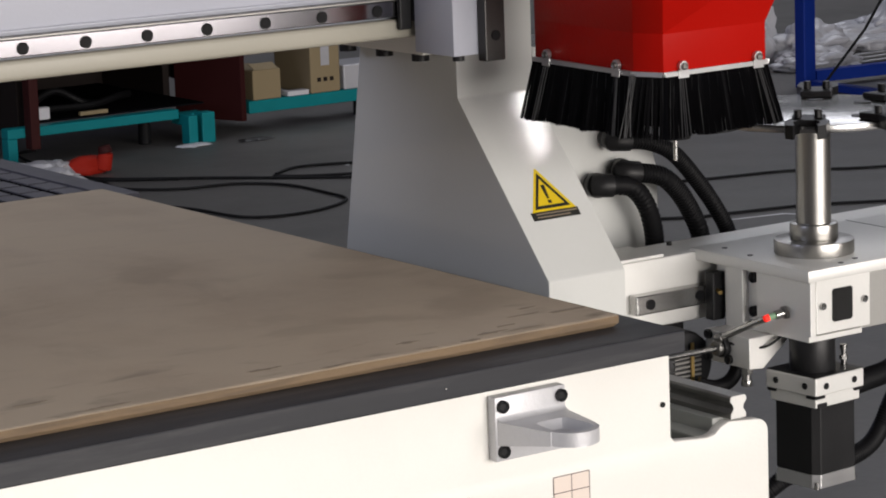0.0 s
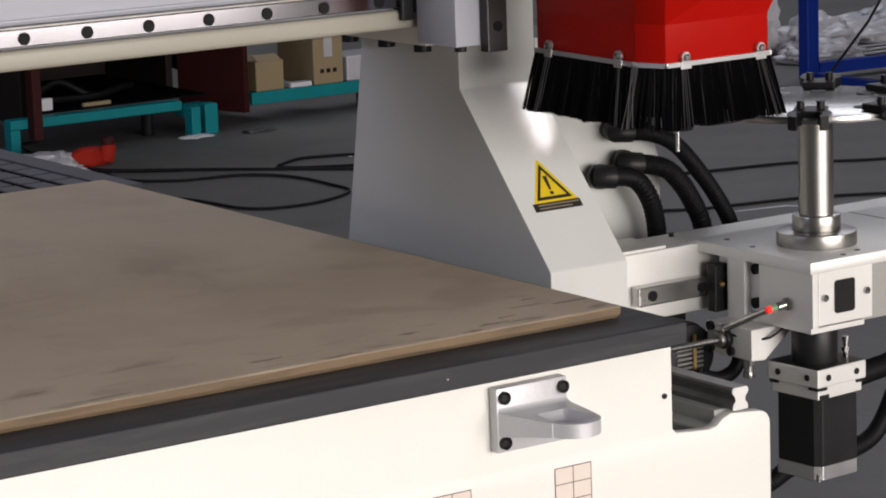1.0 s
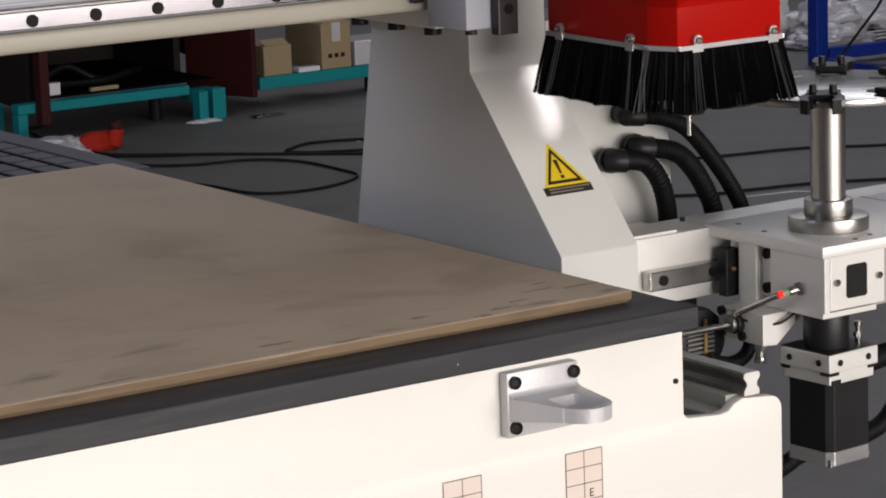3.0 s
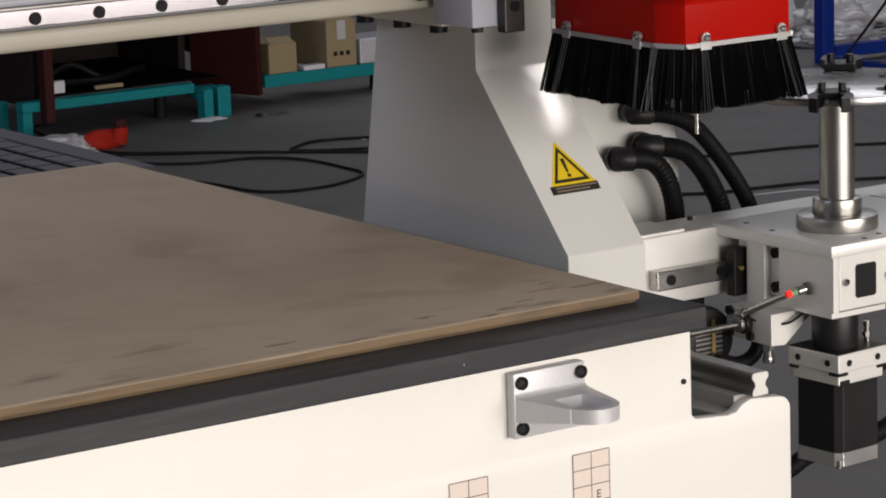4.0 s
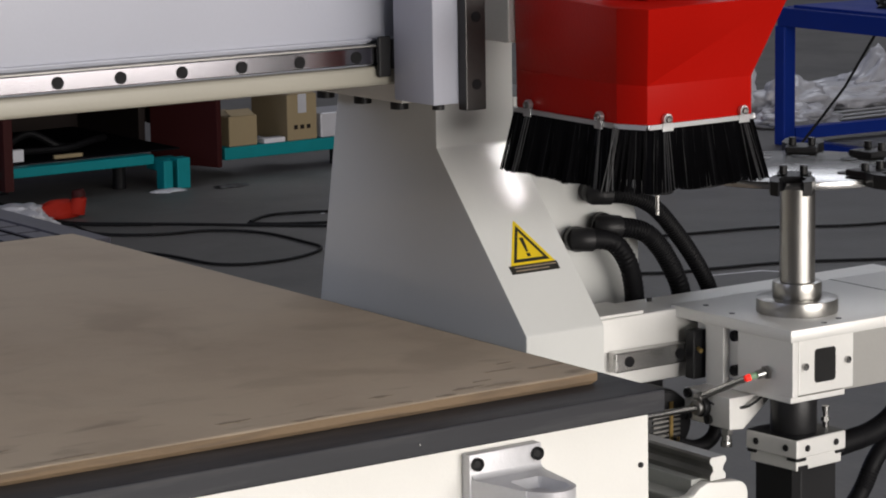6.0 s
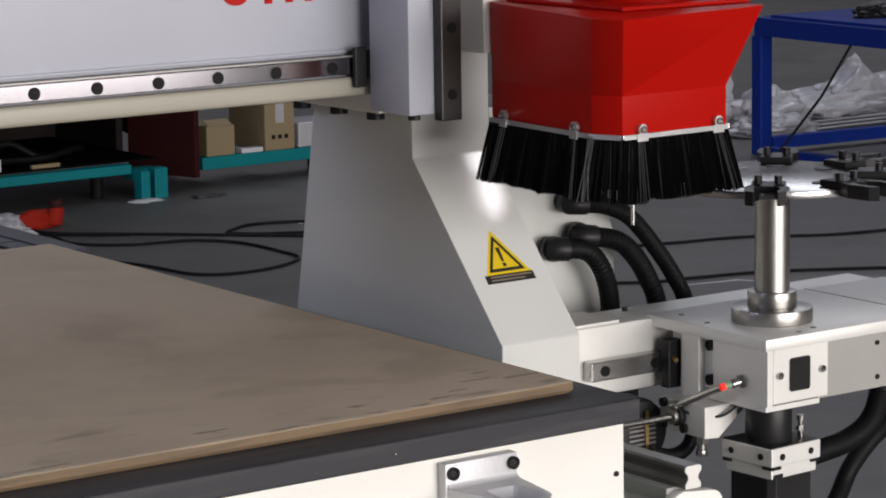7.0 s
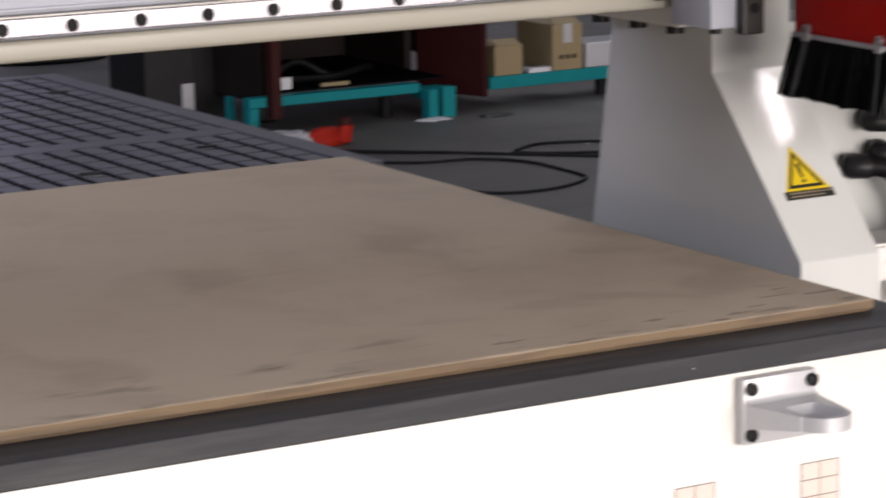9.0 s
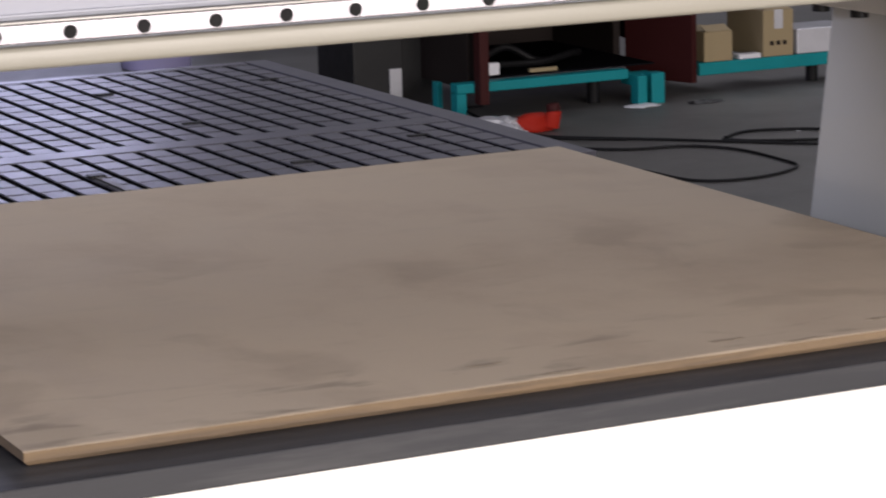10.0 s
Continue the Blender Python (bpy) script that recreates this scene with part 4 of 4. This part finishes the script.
def tool_holder(px, py, dz, base):
    a = base + math.pi
    x, y = px + 0.186 * math.cos(a), py + 0.186 * math.sin(a)
    t = thing("tool_holder", (x, y, dz), "tapered steel tool holder hanging in a black fork", "tool holder")
    bm = bm_cyl((x, y, dz + 0.026), (x, y, dz + 0.080), 0.0158, 0.0085, seg=32)
    part("cone", bm, STEEL, t, "polished steel taper", True)
    bm = bm_cyl((x, y, dz + 0.080), (x, y, dz + 0.090), 0.0045, seg=16)
    bm_cyl((x, y, dz + 0.090), (x, y, dz + 0.098), 0.0065, 0.005, seg=16, bm=bm)
    part("pull_stud", bm, STEEL, t, smooth=True)
    bm = bm_cyl((x, y, dz + 0.014), (x, y, dz + 0.026), 0.0225, seg=32, bevel=0.001)
    bm_cyl((x, y, dz + 0.004), (x, y, dz + 0.014), 0.017, seg=32, bm=bm)
    bm_cyl((x, y, dz - 0.028), (x, y, dz + 0.004), 0.0215, seg=24, bevel=0.0015, bm=bm)
    part("collet_nut", bm, BLACK_METAL, t, smooth=True)
    part("cutter", bm_cyl((x, y, dz - 0.058), (x, y, dz - 0.028), 0.0028, seg=12), STEEL, t, smooth=True)
    return t


def drive_motor():
    d = thing("drive_motor", (0.295, 0.30, 0.66), "black drive motor with a slotted grille under the gantry arm", "motor")
    part("housing", bm_cyl((0.297, 0.24, 0.708), (0.297, 0.42, 0.708), 0.046, seg=36, bevel=0.004), BLACK_METAL, d, smooth=True)
    part("front_cap", bm_cyl((0.297, 0.232, 0.708), (0.297, 0.2398, 0.708), 0.043, seg=36, bevel=0.002), BLACK, d, smooth=True)
    for k in range(8):
        part("fin", bm_box(0.272, 0.229, 0.678 + 0.0065 * k, 0.318, 0.2318, 0.681 + 0.0065 * k), STEEL_DULL, d)
    part("rib", bm_box(0.299, 0.2268, 0.672, 0.304, 0.2288, 0.738), BRASS, d)
    part("cable_loop", bm_tube(smooth_path([(0.30, 0.215, 0.684), (0.322, 0.205, 0.677), (0.345, 0.2, 0.684), (0.357, 0.2, 0.702), (0.358, 0.21, 0.72)], 8), 0.010, 12), RUBBER, d, smooth=True)
    part("mount", bm_box(0.25, 0.285, 0.7385, 0.335, 0.36, 0.7548, 0.002), BLACK_METAL, d)
    part("label_plate", bm_box(0.262, 0.268, 0.742, 0.295, 0.2845, 0.753, 0.001), SMOKED, d)


gantry()
hoses()
spindle_carriage()
dust_hood()
_, px, py, dz, base = tool_changer()
tool_holder(px, py, dz, base)
drive_motor()


def lower_hoses():
    for pts, r in (([(0.45, 0.16, 0.640), (0.52, 0.19, 0.640), (0.587, 0.2, 0.643), (0.644, 0.2, 0.651), (0.687, 0.2, 0.672), (0.711, 0.205, 0.71), (0.715, 0.21, 0.76)], 0.0165),
                   ([(0.40, 0.33, 0.02), (0.42, 0.30, 0.40), (0.48, 0.26, 0.500), (0.56, 0.25, 0.513), (0.614, 0.25, 0.518), (0.650, 0.25, 0.530), (0.674, 0.25, 0.555), (0.698, 0.25, 0.594), (0.736, 0.25, 0.628), (0.782, 0.25, 0.661), (0.795, 0.25, 0.71), (0.797, 0.25, 0.76)], 0.0135)):
        single("flexible_hose", bm_tube(smooth_path(pts, 10), r, 16, None, 260, 0.0008), RUBBER, "thick black hose beside the changer motor", "hose", "hoses under the changer", smooth=True)


lower_hoses()


# ---- things on the workshop floor ----
def floor_cable(pts, r, label="black cable lying on the concrete floor"):
    path = smooth_path([(x, y, r + 0.001) for x, y in pts], 10)
    single("cable", bm_tube(path, r, 8), RUBBER, label, "cable", "cables on the floor", smooth=True)


def teal_base():
    b = thing("teal_frame", (3.3, 6.9, 0.0), "teal painted steel base frame standing on the floor", "base frame")
    part("front_beam", bm_box(2.475, 6.81, 0.095, 3.207, 6.87, 0.132, 0.004), GREEN, b)
    part("leg", bm_box(2.475, 6.812, 0.0, 2.515, 6.868, 0.0948, 0.004), GREEN, b)
    part("rear_beam", bm_box(3.575, 6.90, 0.065, 4.9, 6.98, 0.115, 0.004), GREEN, b)
    part("leg", bm_box(3.208, 6.74, 0.0, 3.248, 6.80, 0.112, 0.004), GREEN, b)
    part("leg", bm_box(3.268, 6.74, 0.0, 3.325, 6.80, 0.118, 0.004), GREEN, b)
    part("tie_beam", bm_box(3.21, 6.801, 0.070, 3.32, 6.88, 0.112, 0.003), GREEN, b)
    for x, y in ((3.10, 6.90), (4.12, 6.94)):
        part("foot", bm_cyl((x, y, 0), (x, y, 0.0655 if x > 3.5 else 0.095), 0.025, seg=16, bevel=0.003), RUBBER, b)


def dark_cabinet():
    c = thing("cabinet", (3.1, 7.5, 0.13), "open dark maroon steel cabinet standing on the teal base", "cabinet")
    part("back_panel", bm_box(2.55, 7.75, 0.13, 3.75, 7.77, 1.1, 0.002), BROWN_DARK, c)
    part("corner_post", bm_box(2.545, 6.755, 0.055, 2.583, 6.8085, 1.1, 0.003), MAROON, c)
    part("side_panel", bm_box(2.55, 6.872, 0.10, 2.58, 7.745, 1.1, 0.003), BROWN_DARK, c)
    # the floor's near-black paints the dimness inside the cabinet
    part("floor_panel", bm_box(2.585, 6.88, 0.1325, 3.36, 7.75, 0.1395, 0.002), SHADE_BLACK, c)
    part("top_panel", bm_box(2.53, 6.88, 1.1, 3.75, 7.77, 1.12, 0.002), MAROON, c)
    part("door", bm_prism([(3.41, 7.20), (3.52, 6.862), (3.545, 6.870), (3.435, 7.21)], "z", 0.045, 1.1, 0.002), MAROON, c, "maroon door swung open")
    part("side_panel", bm_box(3.70, 7.2, 0.126, 3.73, 7.75, 1.1, 0.003), BROWN_DARK, c)
    part("side_panel", bm_box(3.375, 7.23, 0.126, 3.405, 7.745, 1.1, 0.003), BROWN_DARK, c)
    part("shelf", bm_box(2.585, 6.90, 0.52, 3.353, 7.745, 0.535, 0.002), MAROON, c)
    single("switch_box", bm_box(2.635, 6.90, 0.141, 2.70, 6.93, 0.188, 0.004), SACK_WHITE, "small white switch box lying in the dark cabinet", "switch box")
    for pts in ([(2.75, 7.2, 0.15), (2.85, 7.15, 0.21), (2.95, 7.1, 0.16), (3.05, 7.12, 0.15)], [(2.8, 7.1, 0.15), (2.95, 7.05, 0.155), (3.1, 7.1, 0.17), (3.2, 7.2, 0.16)]):
        single("cable", bm_tube(smooth_path(pts, 8), 0.014, 8), RUBBER, "coiled black cable lying in the dark cabinet", "cable", smooth=True)
    single("wooden_strip", bm_box(2.82, 6.885, 0.141, 2.94, 6.905, 0.156, 0.003), CARD, "short pale wooden strip lying in the cabinet", "wood strip")


def carton(name, x0, y0, z0, x1, y1, z1, label, tape=True, turn=0):
    c = thing(name, ((x0 + x1) / 2, (y0 + y1) / 2, z0), label, "cardboard box")
    part("body", bm_box(x0, y0, z0, x1, y1, z1, 0.004), CARD, c)
    if tape:
        xm = (x0 + x1) / 2
        part("tape", bm_box(xm - 0.02, y0 - 0.0012, z1 - 0.075, xm + 0.02, y0 - 0.0004, z1 + 0.0012), GREYBAG, c, "shiny strip of packing tape")
        for k in range(3):
            part("print_bar", bm_box(xm - 0.04 + 0.03 * k, y0 - 0.0012, z0 + 0.045, xm - 0.022 + 0.03 * k, y0 - 0.0005, z0 + 0.062), BROWN_DARK, c)
    part("flap", bm_prism([(y0, z1 + 0.0005), (y0 + 0.003, z1 + 0.0005), (y0 + 0.05, z1 + 0.02), (y0 + 0.047, z1 + 0.022)], "x", x0 + 0.01, x1 - 0.01), CARD, c)
    c.rotation_euler.z = radians(turn)
    return c


def bucket():
    x, y = 2.075, 8.98
    b = thing("bucket", (x, y, 0), "lilac plastic paint bucket standing on the floor", "bucket")
    bm = bm_cyl((x, y, 0), (x, y, 0.28), 0.150, 0.172, seg=40, bevel=0.004)
    for z in (0.215, 0.262):
        bm_cyl((x, y, z), (x, y, z + 0.012), 0.176, seg=40, bm=bm)
    part("body", bm, BUCKET, b, smooth=True)
    part("lid", bm_cyl((x, y, 0.2805), (x, y, 0.30), 0.180, seg=40, bevel=0.004), BUCKET, b, smooth=True)
    v = Vector((-0.4, -0.92, 0)).normalized()
    sd = Vector((-v.y, v.x, 0))
    for k, (o, z, w, h) in enumerate(((-0.04, 0.12, 0.055, 0.05), (-0.03, 0.13, 0.025, 0.025))):
        a = [math.atan2(v.y, v.x) + (o + w * (t - 0.5)) / 0.16 for t in (0, 0.25, 0.5, 0.75, 1)]
        bm = bmesh.new()
        lo = [bm.verts.new((x + (0.1655 + 0.0015 * k) * math.cos(q), y + (0.1655 + 0.0015 * k) * math.sin(q), z - h / 2)) for q in a]
        hi = [bm.verts.new((x + (0.170 + 0.0015 * k) * math.cos(q), y + (0.170 + 0.0015 * k) * math.sin(q), z + h / 2)) for q in a]
        for i in range(4):
            bm.faces.new((lo[i], lo[i + 1], hi[i + 1], hi[i]))
        part("print_patch", bm, BLACK_INK if k else SACK_BLUE, b)
    hp = [(x + 0.178 * math.cos(q), y + 0.178 * math.sin(q), 0.24 - 0.2 * math.sin((q - 3.3) / 2.2 * math.pi) * 0.9) for q in [3.3 + 2.2 * k / 10 for k in range(11)]]
    part("handle", bm_tube(smooth_path(hp, 4), 0.003, 8), BLACK, b, smooth=True)


def far_machine():
    m = thing("far_machine", (2.9, 10.3, 0), "white painted machine leg standing far behind the bed", "machine")
    part("leg", bm_box(2.72, 10.2, 0.02, 2.97, 10.5, 0.9, 0.008), WHITE, m)
    part("foot", bm_box(2.70, 10.18, 0.0, 2.99, 10.52, 0.02, 0.004), WHITE, m)
    part("column", bm_box(3.03, 10.1, 0.0, 3.16, 10.3, 0.9, 0.006), BLACK_METAL, m, "dark steel column")
    part("column_face", bm_box(3.055, 10.098, 0.03, 3.08, 10.0998, 0.9), STEEL_DULL, m)
    for k in range(7):
        r = 0.16 + 0.025 * (k % 4)
        cx, cy = 2.62 + 0.06 * (k // 3), 9.62 - 0.03 * k
        pts = [(cx + r * 1.3 * math.cos(a * math.pi / 6), cy + r * 0.8 * math.sin(a * math.pi / 6), 0.01 + 0.012 * (k % 3)) for a in range(13)]
        if k % 3 == 0:
            single("cable_coil", bm_tube(smooth_path(pts, 4), 0.009, 8), RUBBER, "loop of black cable lying on the floor", "cable", "cable coil", smooth=True)
    floor_cable([(3.0, 9.75), (3.4, 9.55), (3.9, 9.3), (4.4, 9.25)], 0.0055)


def dark_stand():
    s = thing("dark_stand", (2.5, 7.5, 0), "dark steel control stand beside the teal base", "stand")
    part("body", bm_box(2.25, 7.25, 0.03, 2.46, 7.6, 1.0, 0.006), BLACK_METAL, s)
    part("base", bm_box(2.23, 7.23, 0.0, 2.48, 7.62, 0.03, 0.004), BLACK_METAL, s)
    part("post", bm_box(2.665, 7.90, 0.0, 2.70, 7.96, 1.0, 0.004), MAROON, s)
    part("tag_plate", bm_box(2.40, 7.244, 0.03, 2.45, 7.2495, 0.15, 0.002), GREYBAG, s)
    part("green_post", bm_box(2.510, 7.06, 0.0, 2.535, 7.10, 0.11, 0.003), GREEN, s)
    part("rear_panel", bm_box(2.4605, 7.28, 0.0, 2.60, 7.58, 1.0, 0.004), BLACK_METAL, s)


def orange_bag():
    o = thing("orange_pump", (2.60, 6.40, 0), "orange plastic pump with a dark red cap lying on the floor", "pump")
    part("body", bm_lump((2.585, 6.42, 0), (0.085, 0.055, 0.048), 3, 0.14), ORANGE, o, smooth=True, soft=170)
    part("neck", bm_cyl((2.640, 6.385, 0.015), (2.652, 6.375, 0.075), 0.032, 0.026, seg=20, bevel=0.003), ORANGE, o, smooth=True)
    part("cap", bm_cyl((2.650, 6.376, 0.0735), (2.646, 6.379, 0.100), 0.028, 0.022, seg=20, bevel=0.003), MAROON, o, "dark red cap", True)
    bm = bm_lump((2.37, 6.38, 0), (0.125, 0.16, 0.045), 5, 0.45, 5)
    single("plastic_film", bm, GREYBAG, "crumpled clear plastic film lying on the floor", "plastic film", smooth=True, soft=170)


def blue_rack():
    r = thing("blue_rack", (6.6, 6.4, 0), "blue painted steel rack with crossed ties", "rack")
    part("post", bm_box(5.825, 6.13, 0.0, 5.89, 6.19, 0.50, 0.005), BLUE, r)
    part("post", bm_box(5.76, 5.0, 0.0, 5.83, 5.07, 0.50, 0.005), BLUE, r)
    part("post", bm_box(7.0, 6.02, 0.0, 7.07, 6.09, 0.50, 0.005), BLUE, r)

    def bar(a, b, w, hgt, name):
        a, b = Vector(a), Vector(b)
        d = (b - a).normalized()
        s = Vector((-d.y, d.x, 0)) * w / 2
        own = bmesh.new()
        v = [own.verts.new(p + q + Vector((0, 0, z))) for p in (a, b) for z in (0, hgt) for q in (-s, s)]
        for f in ((0, 1, 3, 2), (4, 6, 7, 5), (0, 4, 5, 1), (2, 3, 7, 6), (0, 2, 6, 4), (1, 5, 7, 3)):
            own.faces.new([v[k] for k in f])
        part(name, own, BLUE, r)
    bar((5.86, 6.17, 0.5005), (5.80, 5.03, 0.5005), 0.07, 0.075, "top_rail")
    bar((5.86, 6.125, 0.004), (5.81, 5.08, 0.004), 0.05, 0.03, "bottom_rail")
    bar((5.895, 6.155, 0.02), (7.0, 6.06, 0.02), 0.05, 0.05, "bottom_rail")
    bar((5.90, 6.16, 0.5005), (7.05, 6.06, 0.5005), 0.07, 0.075, "top_rail")
    bar((5.83, 5.6, 0.5765), (7.05, 5.55, 0.5765), 1.0, 0.012, "shelf")
    part("tie_cable", bm_tube([Vector((5.78, 5.98, 0.02)), Vector((5.98, 5.93, 0.25)), Vector((6.18, 5.88, 0.56))], 0.006, 8), RUBBER, r)
    single("tool_clutter", bm_lump((6.15, 5.72, 0.589), (0.16, 0.08, 0.05), 4, 0.3, 4), BLACK_METAL, "dark tools lying on the blue rack", "tools")


def sacks():
    s = thing("printed_sack", (5.95, 6.95, 0), "white woven sack with blue and red print on the floor", "sack")
    for name, place, size, sd, mt in (("body", (6.15, 7.0, 0), (0.24, 0.17, 0.22), 2, SACK_WHITE), ("blue_panel", (5.95, 6.93, 0), (0.14, 0.12, 0.20), 6, SACK_BLUE), ("red_panel", (6.12, 6.88, 0.02), (0.075, 0.09, 0.19), 7, SACK_RED)):
        part(name, bm_lump(place, size, sd, 0.22, 5), mt, s, smooth=True, soft=170)
    for place, size, sd in (((6.50, 6.85, 0), (0.20, 0.15, 0.11), 9), ((7.05, 7.0, 0), (0.34, 0.16, 0.075), 10), ((7.55, 7.25, 0), (0.42, 0.2, 0.08), 14), ((6.35, 6.62, 0), (0.20, 0.12, 0.06), 13)):
        single("plastic_wrap", bm_lump(place, size, sd, 0.34, 5), GREYBAG, "crumpled grey plastic wrap heaped on the floor", "plastic wrap", "plastic wraps", smooth=True, soft=170)
    # one fold of film stands up to a point
    bm = bm_lump((7.30, 7.08, 0), (0.24, 0.12, 0.11), 12, 0.25, 5)
    for v in bm.verts:
        k = max(0.0, 1 - ((v.co.x - 7.28) / 0.12) ** 2) * max(0.0, (v.co.z - 0.05) / 0.1)
        v.co.z += 0.11 * k
        v.co.x += (7.26 - v.co.x) * min(0.7, 0.55 * k)
    single("plastic_wrap", bm, GREYBAG, "pale plastic wrap drawn up to a point on the floor", "plastic wrap", "plastic wraps", smooth=True, soft=170)
    for k in range(6):
        y = 6.2 - 0.05 * k
        single("metal_strip", bm_box(6.3 + 0.1 * (k % 3), y + 0.55, 0.001, 7.6, y + 0.585, 0.012 + 0.006 * (k % 2), 0.002), STEEL_DULL if k % 2 else SACK_WHITE, "pale metal strip lying on the floor by the rack", "metal strip", "metal strips")


teal_base()
dark_cabinet()
carton("carton", 3.60, 6.905, 0.1155, 3.73, 7.15, 0.235, "small brown cardboard box standing on the teal base", False)
carton("carton", 3.87, 6.9025, 0.1155, 4.01, 7.18, 0.30, "taped brown cardboard box standing on the teal base")
single("white_case", bm_box(4.03, 6.905, 0.1155, 4.3, 7.1, 0.215, 0.006), GREYBAG, "pale plastic case standing on the teal base", "case")
tall = carton("carton", 5.34, 6.55, 0.0, 5.60, 6.85, 0.45, "tall brown cardboard box standing on the floor", False)
part("grip_hole", bm_box(5.36, 6.5485, 0.36, 5.49, 6.5495, 0.385), BROWN_DARK, tall)
for z in (0.10, 0.20, 0.29):
    part("print_line", bm_box(5.37, 6.5486, z, 5.57, 6.5494, z + 0.005), BROWN_DARK, tall)
single("white_board", bm_prism([(5.19, 0.0), (5.204, 0.0), (5.338, 0.34), (5.324, 0.34)], "y", 6.57, 6.80, 0.001), SACK_WHITE, "white sheet of board leaning against the cardboard box", "board")
bucket()
far_machine()
dark_stand()
orange_bag()
blue_rack()
sacks()
floor_cable([(2.35, 6.75), (2.47, 6.45), (2.565, 6.212), (2.72, 6.06), (2.88, 5.911), (3.19, 5.60), (3.5, 5.35), (3.9, 5.2)], 0.0052)
floor_cable([(2.50, 6.36), (2.537, 6.238), (2.50, 5.98), (2.637, 5.823), (2.835, 5.773), (2.949, 5.62), (2.962, 5.38), (2.928, 5.20), (2.711, 5.094), (2.513, 5.16), (2.445, 5.486), (2.2, 5.9)], 0.0052)
floor_cable([(2.694, 7.04), (2.596, 6.99), (2.525, 6.636), (2.48, 6.315), (2.559, 6.18), (2.75, 6.02)], 0.0052)
floor_cable([(3.05, 5.85), (3.2, 5.93), (3.4, 5.85), (3.5, 5.7), (3.35, 5.62), (3.12, 5.72), (3.02, 5.82)], 0.0055)
floor_cable([(3.3, 4.95), (3.7, 4.75), (4.033, 4.643), (4.349, 4.565), (4.636, 4.397), (5.2, 4.3)], 0.0052)
floor_cable([(3.2, 4.35), (3.5, 4.12), (3.671, 4.075), (3.95, 4.0), (4.3, 3.8)], 0.0052)
single("debris", bm_lump((4.27, 7.55, 0), (0.09, 0.06, 0.04), 15, 0.5, 3), CARD, "scrap of torn packing on the floor", "debris")
single("debris", bm_lump((3.46, 6.66, 0), (0.07, 0.03, 0.008), 16, 0.5, 3), BLACK, "flat black scrap on the floor", "debris")


def specks():
    random.seed(31)
    bm = bmesh.new()
    for _ in range(60):
        x, y, r = random.uniform(2.0, 7.0), random.uniform(3.0, 9.5), random.uniform(0.003, 0.009)
        pts = [(x + r * (1 + 0.4 * random.random()) * math.cos(k * 1.05), y + r * (1 + 0.4 * random.random()) * math.sin(k * 1.05)) for k in range(6)]
        bm_prism(pts, "z", 0.0004, 0.0016, bm=bm)
    # thin white shape that paints a streak of reflected light on the concrete
    floor_glint = [(3.58, 4.02), (3.68, 4.0), (3.79, 3.98), (3.84, 3.90), (3.832, 3.896), (3.784, 3.968), (3.68, 3.992), (3.58, 4.013)]
    bm_prism(floor_glint, "z", 0.0004, 0.0012, bm=bm)
    single("specks_and_glint", bm, SACK_WHITE, "scattered white paint specks and a painted streak of reflected light on the concrete floor", "specks", kind="stuff")


specks()
single("metal_profile", bm_box(3.76, 6.903, 0.1155, 3.86, 6.95, 0.135, 0.003), SACK_WHITE, "short white metal profile lying on the teal frame", "metal profile")
single("paper_scrap", bm_lump((3.20, 6.71, 0), (0.06, 0.035, 0.006), 18, 0.5, 3), SACK_WHITE, "pale scrap of paper lying by the teal legs", "paper scrap")
